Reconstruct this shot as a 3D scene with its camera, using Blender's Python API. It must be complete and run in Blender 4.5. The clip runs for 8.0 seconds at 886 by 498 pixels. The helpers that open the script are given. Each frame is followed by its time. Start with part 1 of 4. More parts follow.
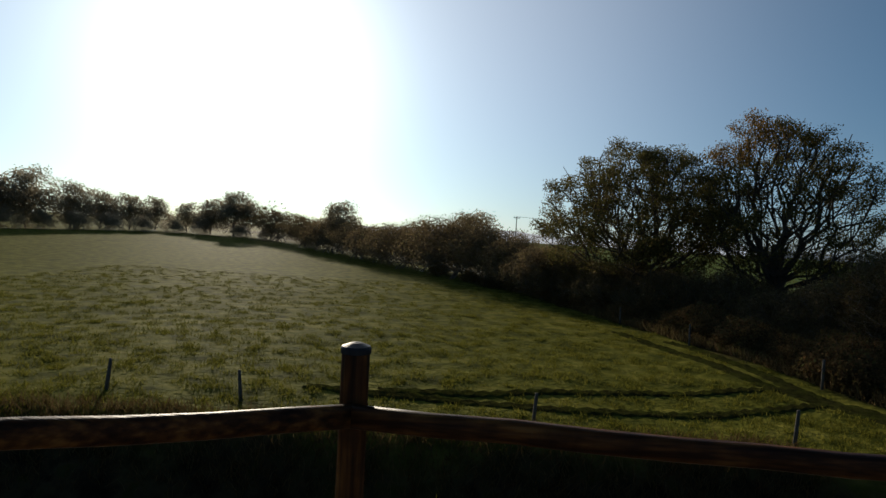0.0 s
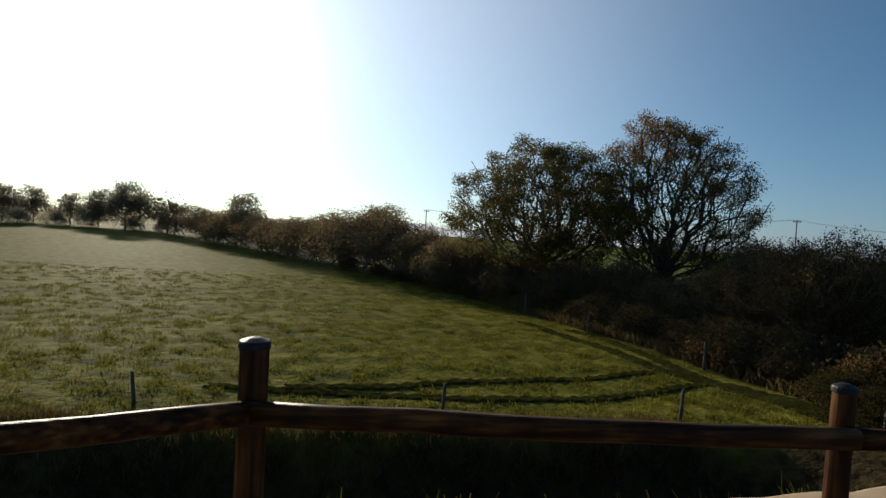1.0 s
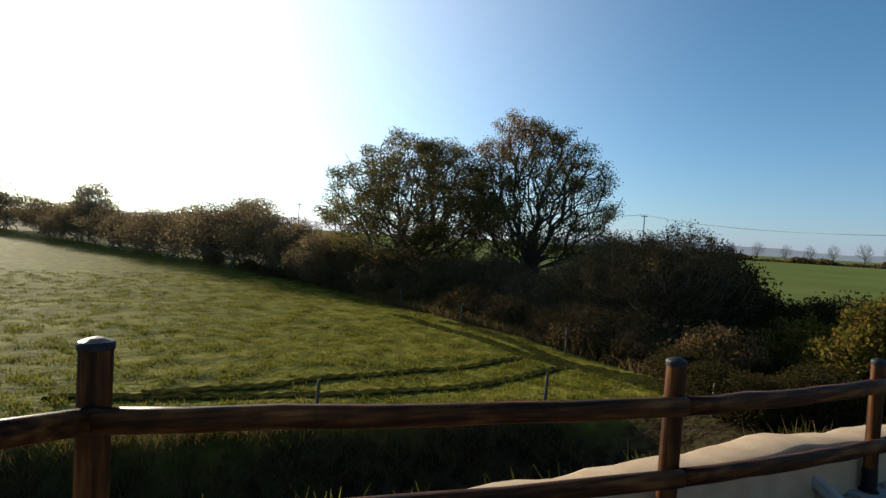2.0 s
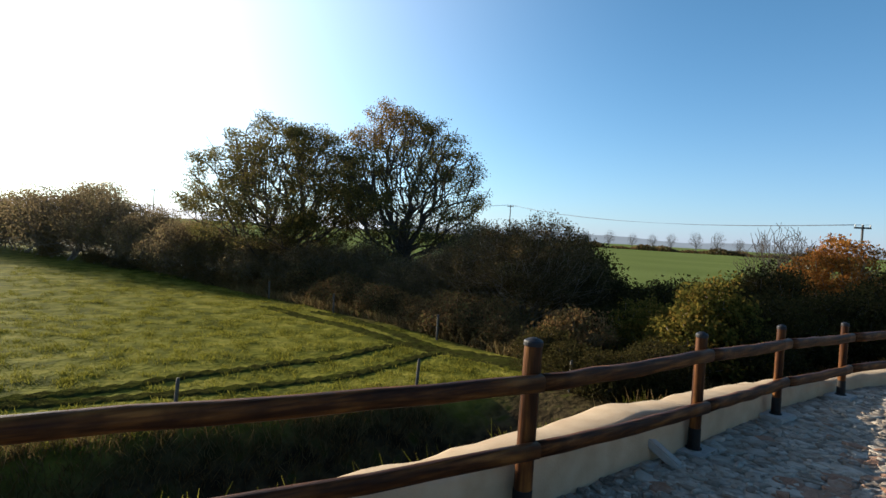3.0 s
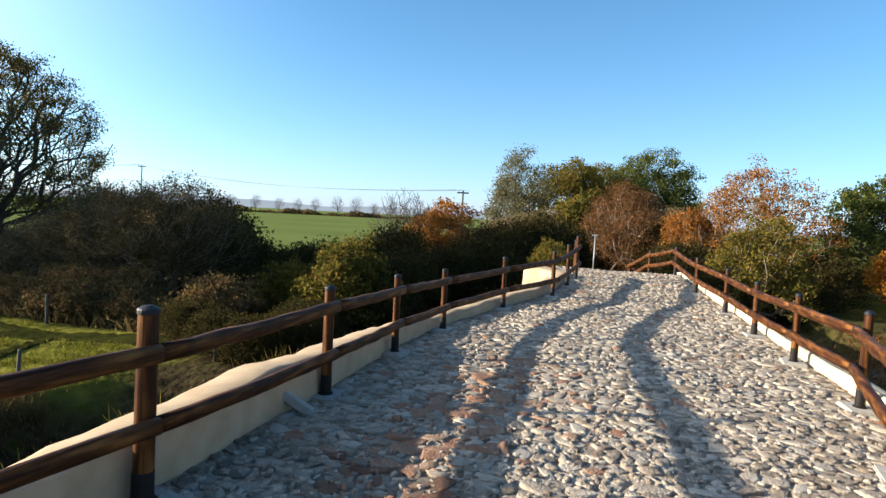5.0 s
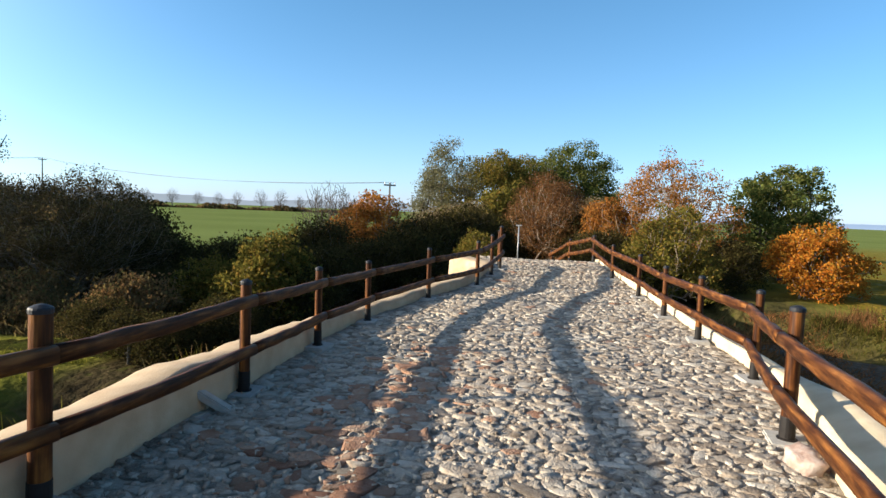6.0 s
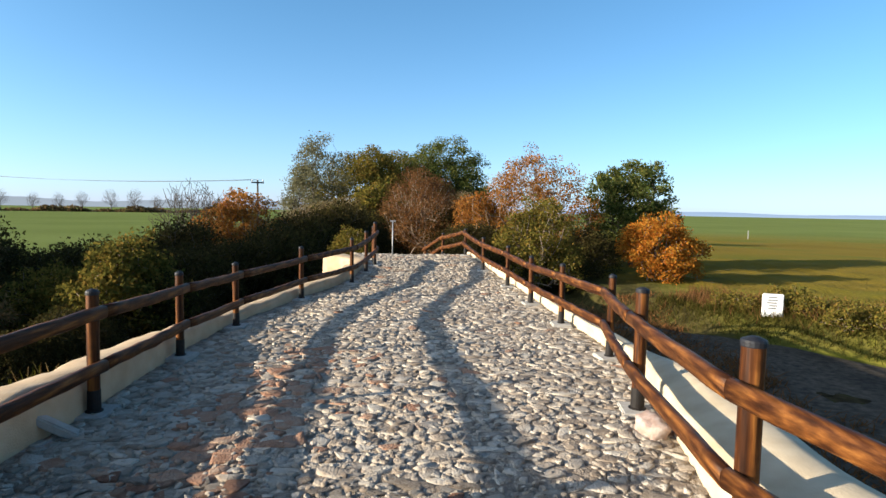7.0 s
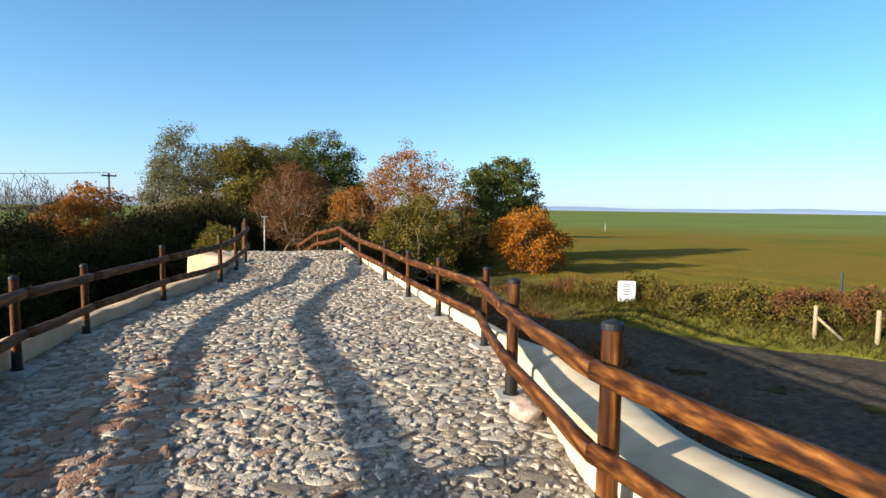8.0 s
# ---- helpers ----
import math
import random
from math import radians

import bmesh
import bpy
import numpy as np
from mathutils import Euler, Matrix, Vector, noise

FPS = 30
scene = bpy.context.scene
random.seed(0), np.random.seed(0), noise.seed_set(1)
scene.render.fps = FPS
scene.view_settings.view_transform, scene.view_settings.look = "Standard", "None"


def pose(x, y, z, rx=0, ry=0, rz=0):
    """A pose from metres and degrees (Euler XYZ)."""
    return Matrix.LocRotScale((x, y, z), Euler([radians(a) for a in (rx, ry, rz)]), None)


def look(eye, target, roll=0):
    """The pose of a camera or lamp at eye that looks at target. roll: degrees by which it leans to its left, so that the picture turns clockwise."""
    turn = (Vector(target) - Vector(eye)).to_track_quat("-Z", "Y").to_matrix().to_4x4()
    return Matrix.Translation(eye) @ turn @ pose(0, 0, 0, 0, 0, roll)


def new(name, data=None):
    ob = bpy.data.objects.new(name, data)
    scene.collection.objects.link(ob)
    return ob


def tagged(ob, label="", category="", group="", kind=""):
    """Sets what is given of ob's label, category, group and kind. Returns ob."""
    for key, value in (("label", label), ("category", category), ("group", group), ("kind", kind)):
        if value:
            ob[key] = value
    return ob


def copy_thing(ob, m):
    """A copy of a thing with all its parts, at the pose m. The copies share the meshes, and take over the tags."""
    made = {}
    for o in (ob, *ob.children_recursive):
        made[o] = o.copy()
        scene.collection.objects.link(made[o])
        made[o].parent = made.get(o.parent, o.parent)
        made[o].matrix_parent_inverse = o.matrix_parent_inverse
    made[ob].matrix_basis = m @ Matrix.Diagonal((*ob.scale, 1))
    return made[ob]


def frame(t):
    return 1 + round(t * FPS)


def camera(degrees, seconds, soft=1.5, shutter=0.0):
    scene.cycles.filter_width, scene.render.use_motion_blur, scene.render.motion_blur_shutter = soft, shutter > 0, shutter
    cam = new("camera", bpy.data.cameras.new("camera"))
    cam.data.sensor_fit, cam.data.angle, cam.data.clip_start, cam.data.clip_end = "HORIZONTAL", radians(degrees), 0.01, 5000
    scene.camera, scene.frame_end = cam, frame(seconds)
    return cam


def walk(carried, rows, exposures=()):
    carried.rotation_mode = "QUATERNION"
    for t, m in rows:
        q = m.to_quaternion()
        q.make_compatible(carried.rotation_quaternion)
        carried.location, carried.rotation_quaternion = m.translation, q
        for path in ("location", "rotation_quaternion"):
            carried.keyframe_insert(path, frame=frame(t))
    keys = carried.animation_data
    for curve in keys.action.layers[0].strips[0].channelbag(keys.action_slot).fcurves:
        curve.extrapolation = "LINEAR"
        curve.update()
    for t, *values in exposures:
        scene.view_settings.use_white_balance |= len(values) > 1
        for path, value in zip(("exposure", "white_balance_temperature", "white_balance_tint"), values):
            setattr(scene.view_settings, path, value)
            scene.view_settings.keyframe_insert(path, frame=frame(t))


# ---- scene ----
cam = camera(74.5, 8.0)
PATH = [
    (0, (-0.115, 0.778, 1.739), (-0.032, 2.776, 1.693), 3.5),
    (0.5, (-0.104, 0.811, 1.728), (0.122, 2.798, 1.684), 3.8),
    (1, (-0.082, 0.762, 1.734), (0.307, 2.723, 1.683), 3.5),
    (1.5, (-0.058, 0.75, 1.727), (0.548, 2.655, 1.679), 3.4),
    (3, (-0.008, 0.732, 1.713), (1.164, 2.351, 1.654), 3.4),
    (3.5, (0.019, 0.713, 1.707), (1.43, 2.13, 1.64), 3.6),
    (4, (0.04, 0.699, 1.692), (1.658, 1.872, 1.608), 3.7),
    (4.5, (0.085, 0.673, 1.684), (1.863, 1.583, 1.576), 2.9),
    (4.7, (0.097, 0.66, 1.684), (1.923, 1.471, 1.573), 2.9),
    (6, (0.104, 0.557, 1.665), (2.046, 1.015, 1.536), 2.3),
    (6.5, (0.096, 0.507, 1.672), (2.069, 0.807, 1.54), 1.0),
    (7, (0.106, 0.52, 1.671), (2.101, 0.557, 1.54), 1.0),
    (7.5, (0.114, 0.533, 1.672), (2.101, 0.358, 1.536), 1.2),
    (8, (0.115, 0.523, 1.668), (2.073, 0.141, 1.527), 0.8),
]
walk(cam, [(t, look(eye, target, roll)) for t, eye, target, roll in PATH],
     [(0, -0.5), (0.5, -0.42), (1, -0.1), (1.5, 0.3), (3, 1.1), (3.5, 1.38), (4, 1.52), (4.5, 1.6), (6, 1.5), (7, 1.47), (8, 1.43)])

# ---- light ----
SUN_EL, SUN_BEAR = 14.8, -17.5
world = bpy.data.worlds.new("sky")
scene.world = world
world.use_nodes = True
wn = world.node_tree.nodes
wl = world.node_tree.links
sky = wn.new("ShaderNodeTexSky")
sky.sky_type, sky.sun_disc = "NISHITA", False
sky.sun_elevation, sky.sun_rotation = radians(SUN_EL), radians(SUN_BEAR)
sky.air_density, sky.dust_density, sky.ozone_density = 1.0, 0.5, 2.5
b, e = radians(SUN_BEAR), radians(SUN_EL)
SUN_DIR = Vector((math.sin(b) * math.cos(e), math.cos(b) * math.cos(e), math.sin(e)))
tint = wn.new("ShaderNodeMix")
tint.data_type, tint.blend_type = "RGBA", "MULTIPLY"
tint.inputs[0].default_value, tint.inputs[7].default_value = 1.0, (0.58, 1.03, 1.25, 1)
wl.new(sky.outputs[0], tint.inputs[6])
# morning mist: a broad pale aureole round the sun, and a faint veil that thickens low down
way = wn.new("ShaderNodeTexCoord")
dot = wn.new("ShaderNodeVectorMath")
dot.operation = "DOT_PRODUCT"
dot.inputs[1].default_value = SUN_DIR
wl.new(way.outputs["Generated"], dot.inputs[0])
total = tint.outputs[2]


def plus_mist(total, source, power, strength, colour, flip=False):
    c = wn.new("ShaderNodeMath")
    c.operation, c.use_clamp = ("SUBTRACT", True) if flip else ("MAXIMUM", False)
    if flip:
        a = wn.new("ShaderNodeMath")
        a.operation = "ABSOLUTE"
        wl.new(source, a.inputs[0])
        c.inputs[0].default_value = 1.0
        wl.new(a.outputs[0], c.inputs[1])
    else:
        c.inputs[1].default_value = 0.0
        wl.new(source, c.inputs[0])
    p = wn.new("ShaderNodeMath")
    p.operation, p.inputs[1].default_value = "POWER", power
    wl.new(c.outputs[0], p.inputs[0])
    s = wn.new("ShaderNodeVectorMath")
    s.operation, s.inputs[0].default_value = "SCALE", [v * strength for v in colour]
    wl.new(p.outputs[0], s.inputs["Scale"])
    a = wn.new("ShaderNodeVectorMath")
    a.operation = "ADD"
    wl.new(total, a.inputs[0])
    wl.new(s.outputs[0], a.inputs[1])
    return a.outputs[0]


total = plus_mist(total, dot.outputs["Value"], 5.0, 15.0, (1.0, 0.98, 1.0))
total = plus_mist(total, dot.outputs["Value"], 60.0, 22.0, (1.0, 0.98, 0.93))
updown = wn.new("ShaderNodeSeparateXYZ")
wl.new(way.outputs["Generated"], updown.inputs[0])
total = plus_mist(total, updown.outputs[2], 1.6, 2.0, (0.3, 0.62, 1.0), True)
total = plus_mist(total, updown.outputs[2], 9.0, 1.8, (1.15, 0.5, 1.15), True)
wl.new(total, wn["Background"].inputs[0])
wn["Background"].inputs[1].default_value = 0.055
sun = new("sun", bpy.data.lights.new("sun", "SUN"))
sun.data.energy, sun.data.angle, sun.data.color = 5.0, radians(0.6), (1.0, 0.87, 0.68)
sun.matrix_world = look(SUN_DIR * 100, (0, 0, 0))


# ---- materials ----
def material(name, colours, rough=0.9, scale=6.0, bump=0.3, bump_scale=60.0, island=0.0, metal=0.0, stain=0.35, stain_scale=0.7,
             stain_colour=None, translucent=0.0, stretch=(1, 1, 1), per_object=0.0, spec=0.3, dist=0.01):
    """Two scales of noise over a run of colours; island varies mesh pieces, per_object varies objects."""
    m = bpy.data.materials.new(name)
    m.use_nodes = True
    nt = m.node_tree
    n, l = nt.nodes, nt.links
    bs = n["Principled BSDF"]
    bs.inputs["Roughness"].default_value = rough
    bs.inputs["Metallic"].default_value = metal
    bs.inputs["Specular IOR Level"].default_value = spec
    tc = n.new("ShaderNodeTexCoord")
    mp = n.new("ShaderNodeMapping")
    mp.inputs["Scale"].default_value = stretch
    l.new(tc.outputs["Object"], mp.inputs[0])
    tex = n.new("ShaderNodeTexNoise")
    tex.inputs["Scale"].default_value, tex.inputs["Detail"].default_value = scale, 5
    l.new(mp.outputs[0], tex.inputs["Vector"])
    fac = tex.outputs[0]
    for amount, socket in ((island, "geo"), (per_object, "obj")):
        if amount:
            src = n.new("ShaderNodeNewGeometry") if socket == "geo" else n.new("ShaderNodeObjectInfo")
            out = src.outputs["Random Per Island"] if socket == "geo" else src.outputs["Random"]
            mx = n.new("ShaderNodeMix")
            mx.inputs[0].default_value = amount
            l.new(fac, mx.inputs[2])
            l.new(out, mx.inputs[3])
            fac = mx.outputs[0]
    ramp = n.new("ShaderNodeValToRGB")
    els = ramp.color_ramp.elements
    lo, hi = (0.3, 0.7) if not (island or per_object) else (0.15, 0.85)
    while len(els) < len(colours):
        els.new(0.5)
    for i, c in enumerate(colours):
        els[i].position = lo + (hi - lo) * i / max(1, len(colours) - 1)
        els[i].color = (*c, 1)
    l.new(fac, ramp.inputs[0])
    col = ramp.outputs[0]
    if stain:
        big = n.new("ShaderNodeTexNoise")
        big.inputs["Scale"].default_value, big.inputs["Detail"].default_value = stain_scale, 3
        l.new(tc.outputs["Object"], big.inputs["Vector"])
        mr = n.new("ShaderNodeMapRange")
        mr.inputs[1].default_value, mr.inputs[2].default_value = 0.45, 0.7
        mr.inputs[3].default_value, mr.inputs[4].default_value = 0, stain
        l.new(big.outputs[0], mr.inputs[0])
        mx = n.new("ShaderNodeMix")
        mx.data_type = "RGBA"
        l.new(mr.outputs[0], mx.inputs[0])
        l.new(col, mx.inputs[6])
        mx.inputs[7].default_value = (*(stain_colour or [c * 0.5 for c in colours[0]]), 1)
        col = mx.outputs[2]
    l.new(col, bs.inputs["Base Color"])
    if bump:
        fine = n.new("ShaderNodeTexNoise")
        fine.inputs["Scale"].default_value, fine.inputs["Detail"].default_value = bump_scale, 4
        l.new(mp.outputs[0], fine.inputs["Vector"])
        bp = n.new("ShaderNodeBump")
        bp.inputs["Strength"].default_value, bp.inputs["Distance"].default_value = bump, dist
        l.new(fine.outputs[0], bp.inputs["Height"])
        l.new(bp.outputs[0], bs.inputs["Normal"])
    if translucent:
        tr = n.new("ShaderNodeBsdfTranslucent")
        ms = n.new("ShaderNodeMixShader")
        ms.inputs[0].default_value = translucent
        l.new(col, tr.inputs[0])
        l.new(bs.outputs[0], ms.inputs[1])
        l.new(tr.outputs[0], ms.inputs[2])
        l.new(ms.outputs[0], n["Material Output"].inputs[0])
    return m


def leaf(name, colours, tr=0.4):
    return material(name, colours, rough=0.8, scale=0.5, bump=0, island=0.65, stain=0, translucent=tr, spec=0.0)


PLASTER = material("ochre_plaster", [(0.335, 0.242, 0.148), (0.390, 0.289, 0.183), (0.429, 0.328, 0.218)], 0.92, 5, 0.5, 70, stain=0.4, stain_scale=1.3, stain_colour=(0.281, 0.203, 0.133))
CREAM = material("cream_plaster", [(0.400, 0.328, 0.224), (0.456, 0.376, 0.264), (0.496, 0.424, 0.304)], 0.92, 5, 0.22, 70, stain=0.35, stain_scale=1.3, stain_colour=(0.352, 0.288, 0.200))
WOOD = material("stained_timber", [(0.014, 0.005, 0.002), (0.040, 0.013, 0.004), (0.100, 0.035, 0.009), (0.190, 0.075, 0.018)], 0.5, 26, 0.5, 50, stain=0.6, stain_scale=7, stain_colour=(0.018, 0.006, 0.003), stretch=(1, 1, 0.07), spec=0.1)
RAILWOOD = material("stained_rail_timber", [(0.014, 0.005, 0.002), (0.040, 0.013, 0.004), (0.100, 0.036, 0.009), (0.190, 0.077, 0.019)], 0.5, 28, 0.5, 60, stain=0.6, stain_scale=7, stain_colour=(0.020, 0.007, 0.003), stretch=(0.05, 1, 1), spec=0.1)
CAP = material("black_cap", [(0.008, 0.008, 0.011), (0.016, 0.017, 0.021)], 0.55, 30, 0.15, 120, stain=0, spec=0.25)
STEEL = material("painted_steel", [(0.007, 0.006, 0.006), (0.014, 0.012, 0.011)], 0.6, 20, 0.1, 90, stain=0.3, stain_colour=(0.04, 0.025, 0.015), spec=0.2)
PAD = material("concrete_pad", [(0.294, 0.273, 0.245), (0.385, 0.364, 0.329)], 0.9, 20, 0.4, 120)
STONE = material("field_stone", [(0.112, 0.085, 0.063), (0.210, 0.166, 0.125), (0.308, 0.259, 0.202), (0.412, 0.364, 0.302)], 0.88, 16, 0.9, 60, per_object=0.55, stain=0.5, stain_scale=7, stain_colour=(0.410, 0.385, 0.336), dist=0.015)
STONES = material("field_stone_bed", [(0.112, 0.085, 0.063), (0.210, 0.166, 0.125), (0.308, 0.259, 0.202), (0.412, 0.364, 0.302)], 0.88, 16, 0.9, 60, island=0.55, stain=0.5, stain_scale=7, stain_colour=(0.410, 0.385, 0.336), dist=0.015)
REDSTONE = material("red_stone", [(0.120, 0.050, 0.028), (0.200, 0.084, 0.046), (0.250, 0.135, 0.082), (0.265, 0.210, 0.155)], 0.88, 16, 0.9, 60, island=0.3, per_object=0.35, stain=0.3, stain_scale=7, stain_colour=(0.306, 0.255, 0.204), dist=0.02)
MORTAR = material("lime_mortar", [(0.135, 0.100, 0.070), (0.285, 0.236, 0.182), (0.425, 0.378, 0.312)], 0.95, 14, 1.0, 45, stain=0.6, stain_scale=0.9, stain_colour=(0.190, 0.142, 0.104), dist=0.03)
BARK = material("bark", [(0.05, 0.038, 0.028), (0.1, 0.08, 0.06)], 0.95, 9, 0.8, 30, stain=0.3)
TWIG = material("grey_twig", [(0.14, 0.105, 0.078), (0.26, 0.2, 0.15)], 0.95, 4, 0, stain=0)
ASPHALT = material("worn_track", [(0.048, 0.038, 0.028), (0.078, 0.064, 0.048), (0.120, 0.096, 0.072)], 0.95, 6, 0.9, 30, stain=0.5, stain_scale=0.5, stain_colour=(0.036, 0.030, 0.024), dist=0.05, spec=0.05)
SOIL = material("rut_soil", [(0.018, 0.018, 0.006), (0.032, 0.032, 0.010), (0.048, 0.050, 0.013)], 0.95, 5, 0.9, 30, stain=0.6, stain_scale=2.0, stain_colour=(0.052, 0.064, 0.010), dist=0.04, spec=0.0)
WEATHERED = material("weathered_stake", [(0.070, 0.060, 0.050), (0.130, 0.115, 0.095)], 0.9, 12, 0.5, 60)
WHITEP = material("white_paint", [(0.629, 0.629, 0.620), (0.697, 0.697, 0.680)], 0.6, 4, 0.1, 60, stain=0.15)
GREYP = material("sign_ink", [(0.12, 0.13, 0.14), (0.2, 0.21, 0.22)], 0.7, 8, 0, stain=0)
GALV = material("galvanised_steel", [(0.24, 0.24, 0.24), (0.34, 0.34, 0.33)], 0.5, 18, 0.1, 90, metal=0.5)
PALEWOOD = material("pale_bleached_wood", [(0.20, 0.16, 0.10), (0.30, 0.25, 0.165)], 0.9, 12, 0.5, 60)
WIRE = material("wire", [(0.05, 0.05, 0.055), (0.07, 0.07, 0.075)], 0.6, 8, 0, stain=0)
L_OAK = leaf("oak_leaves", [(0.058, 0.058, 0.022), (0.098, 0.092, 0.032), (0.140, 0.120, 0.042), (0.180, 0.125, 0.042)], 0.5)
L_OAKR = leaf("oak_leaves_turning", [(0.09, 0.07, 0.022), (0.17, 0.11, 0.03), (0.27, 0.14, 0.04)], 0.5)
L_DARK = leaf("hedge_leaves", [(0.05, 0.034, 0.017), (0.095, 0.066, 0.032), (0.15, 0.1, 0.046), (0.085, 0.075, 0.025)], 0.4)
# brighter copy of the hedge leaves, carrying the haze along the meadow
L_HEDGE = leaf("hazed_hedge_leaves", [(0.100, 0.076, 0.045), (0.160, 0.120, 0.068), (0.220, 0.158, 0.084), (0.145, 0.130, 0.054)], 0.5)
# darker copy of the hedge leaves; the thicket's shade is put into the colour
L_THICK = leaf("shaded_thicket_leaves", [(0.024, 0.022, 0.009), (0.042, 0.037, 0.014), (0.065, 0.048, 0.018), (0.05, 0.052, 0.014)], 0.35)
L_BRAMBLE = leaf("bramble_leaves", [(0.080, 0.058, 0.026), (0.150, 0.102, 0.042), (0.240, 0.125, 0.056), (0.135, 0.132, 0.042)], 0.3)
L_OLIVE = leaf("olive_leaves", [(0.06, 0.06, 0.014), (0.1, 0.092, 0.02), (0.16, 0.125, 0.026), (0.2, 0.12, 0.03)])
L_GREEN = leaf("green_leaves", [(0.035, 0.05, 0.014), (0.065, 0.085, 0.022), (0.11, 0.12, 0.032), (0.15, 0.13, 0.035)])
L_ORANGE = leaf("orange_leaves", [(0.11, 0.085, 0.022), (0.2, 0.08, 0.022), (0.3, 0.115, 0.026), (0.38, 0.17, 0.04)])
L_GOLD = leaf("golden_leaves", [(0.24, 0.07, 0.012), (0.34, 0.115, 0.016), (0.40, 0.17, 0.026), (0.20, 0.13, 0.022)])
L_RUSSET = leaf("russet_leaves", [(0.095, 0.054, 0.023), (0.149, 0.075, 0.031), (0.203, 0.088, 0.034)])
L_WILLOW = leaf("willow_leaves", [(0.090, 0.086, 0.045), (0.135, 0.128, 0.068), (0.165, 0.150, 0.090)])
# leaf colour raised and very translucent, standing in for haze on the far wood
L_MIST = leaf("mist_paled_leaves", [(0.22, 0.185, 0.12), (0.31, 0.27, 0.19), (0.40, 0.35, 0.26)], 0.8)
L_GRASS = leaf("grass_blades", [(0.066, 0.070, 0.011), (0.128, 0.124, 0.018), (0.195, 0.176, 0.034)], 0.5)
L_VERGE = leaf("verge_blades", [(0.024, 0.029, 0.006), (0.046, 0.048, 0.009), (0.080, 0.058, 0.016), (0.092, 0.084, 0.020)], 0.45)
L_STRAW = leaf("straw_grass", [(0.09, 0.06, 0.024), (0.16, 0.105, 0.046), (0.23, 0.16, 0.075), (0.12, 0.115, 0.034)], 0.5)
L_DRY = leaf("dry_grass", [(0.058, 0.035, 0.014), (0.102, 0.064, 0.025), (0.147, 0.105, 0.048), (0.051, 0.054, 0.013)], 0.4)


# ---- builders ----
def mesh_of(name, verts, faces, mat, smooth=False):
    me = bpy.data.meshes.new(name)
    v = np.asarray(verts, dtype=np.float32).reshape(-1, 3)
    f = np.asarray(faces, dtype=np.int32)
    k = f.shape[1]
    me.vertices.add(len(v))
    me.vertices.foreach_set("co", v.ravel())
    me.loops.add(f.size)
    me.loops.foreach_set("vertex_index", f.ravel())
    me.polygons.add(len(f))
    me.polygons.foreach_set("loop_start", np.arange(0, f.size, k, dtype=np.int32))
    if smooth:
        me.polygons.foreach_set("use_smooth", np.ones(len(f), dtype=bool))
    me.materials.append(mat)
    me.update(calc_edges=True)
    return me


def child(ob, parent, label=""):
    if parent:
        ob.parent = parent
    if label:
        ob["label"] = label
    return ob


def part(name, bm, mat, parent=None, label="", smooth=False):
    me = bpy.data.meshes.new(name)
    if smooth:
        for f in bm.faces:
            f.smooth = True
    bm.to_mesh(me)
    bm.free()
    me.materials.append(mat)
    return child(new(name, me), parent, label)


def lathe(bm, profile, n=16, cx=0, cy=0, wob=0.0, seed=0):
    """A turned body about z from (radius, z) pairs, closed at both ends."""
    rg = random.Random(seed)
    rings = []
    for r, z in profile:
        rings.append([bm.verts.new((cx + (r + rg.uniform(-wob, wob)) * math.cos(2 * math.pi * i / n), cy + (r + rg.uniform(-wob, wob)) * math.sin(2 * math.pi * i / n), z)) for i in range(n)])
    for a, c in zip(rings, rings[1:]):
        for i in range(n):
            bm.faces.new((a[i], a[(i + 1) % n], c[(i + 1) % n], c[i]))
    bm.faces.new(rings[-1])
    bm.faces.new(rings[0][::-1])
    return bm


def box(bm, x0, y0, z0, x1, y1, z1, bevel=0.0):
    r = bmesh.ops.create_cube(bm, size=1)
    bmesh.ops.transform(bm, matrix=Matrix.Translation(((x0 + x1) / 2, (y0 + y1) / 2, (z0 + z1) / 2)) @ Matrix.Diagonal((x1 - x0, y1 - y0, z1 - z0, 1)), verts=r["verts"])
    if bevel:
        bmesh.ops.bevel(bm, geom=list({e for v in r["verts"] for e in v.link_edges}), offset=bevel, segments=2, affect="EDGES")
    return bm


def smoothstep(a, b, x):
    t = np.clip((x - a) / (b - a), 0, 1)
    return t * t * (3 - 2 * t)


def wave(x, y, s, k=0):
    """Cheap rolling noise from a few sines."""
    return (np.sin(x / s * 1.3 + y / s * 0.7 + k) + np.sin(x / s * -0.6 + y / s * 1.7 + 2.1 * k) + np.sin(x / s * 2.3 - y / s * 1.1 + k * 0.7) * 0.5) / 2.5


# the plan of the bridge: inner foot of each parapet, as (x, y)
LEFT = [(-4.5, 1.9), (-2.4, 2.75), (-0.4, 3.35), (2.3, 3.28), (3.7, 3.38), (4.6, 3.42), (6.4, 3.62), (8.1, 3.64), (10.4, 3.36), (12.3, 2.86), (14.2, 2.72), (15.2, 2.8), (15.9, 3.2), (16.3, 3.9)]
RIGHT = [(-4.0, -2.3), (-1.0, -1.75), (0.7, -1.5), (2.8, -1.02), (4.2, -1.14), (5.2, -1.3), (6.8, -1.46), (8.8, -1.28), (10.5, -1.05), (12.3, -0.8), (14.4, -0.4), (16.6, 0.02), (18.2, 0.55), (20, 1.5)]
LX, LY = [p[0] for p in LEFT[:-2]], [p[1] for p in LEFT[:-2]]
RX, RY = [p[0] for p in RIGHT], [p[1] for p in RIGHT]


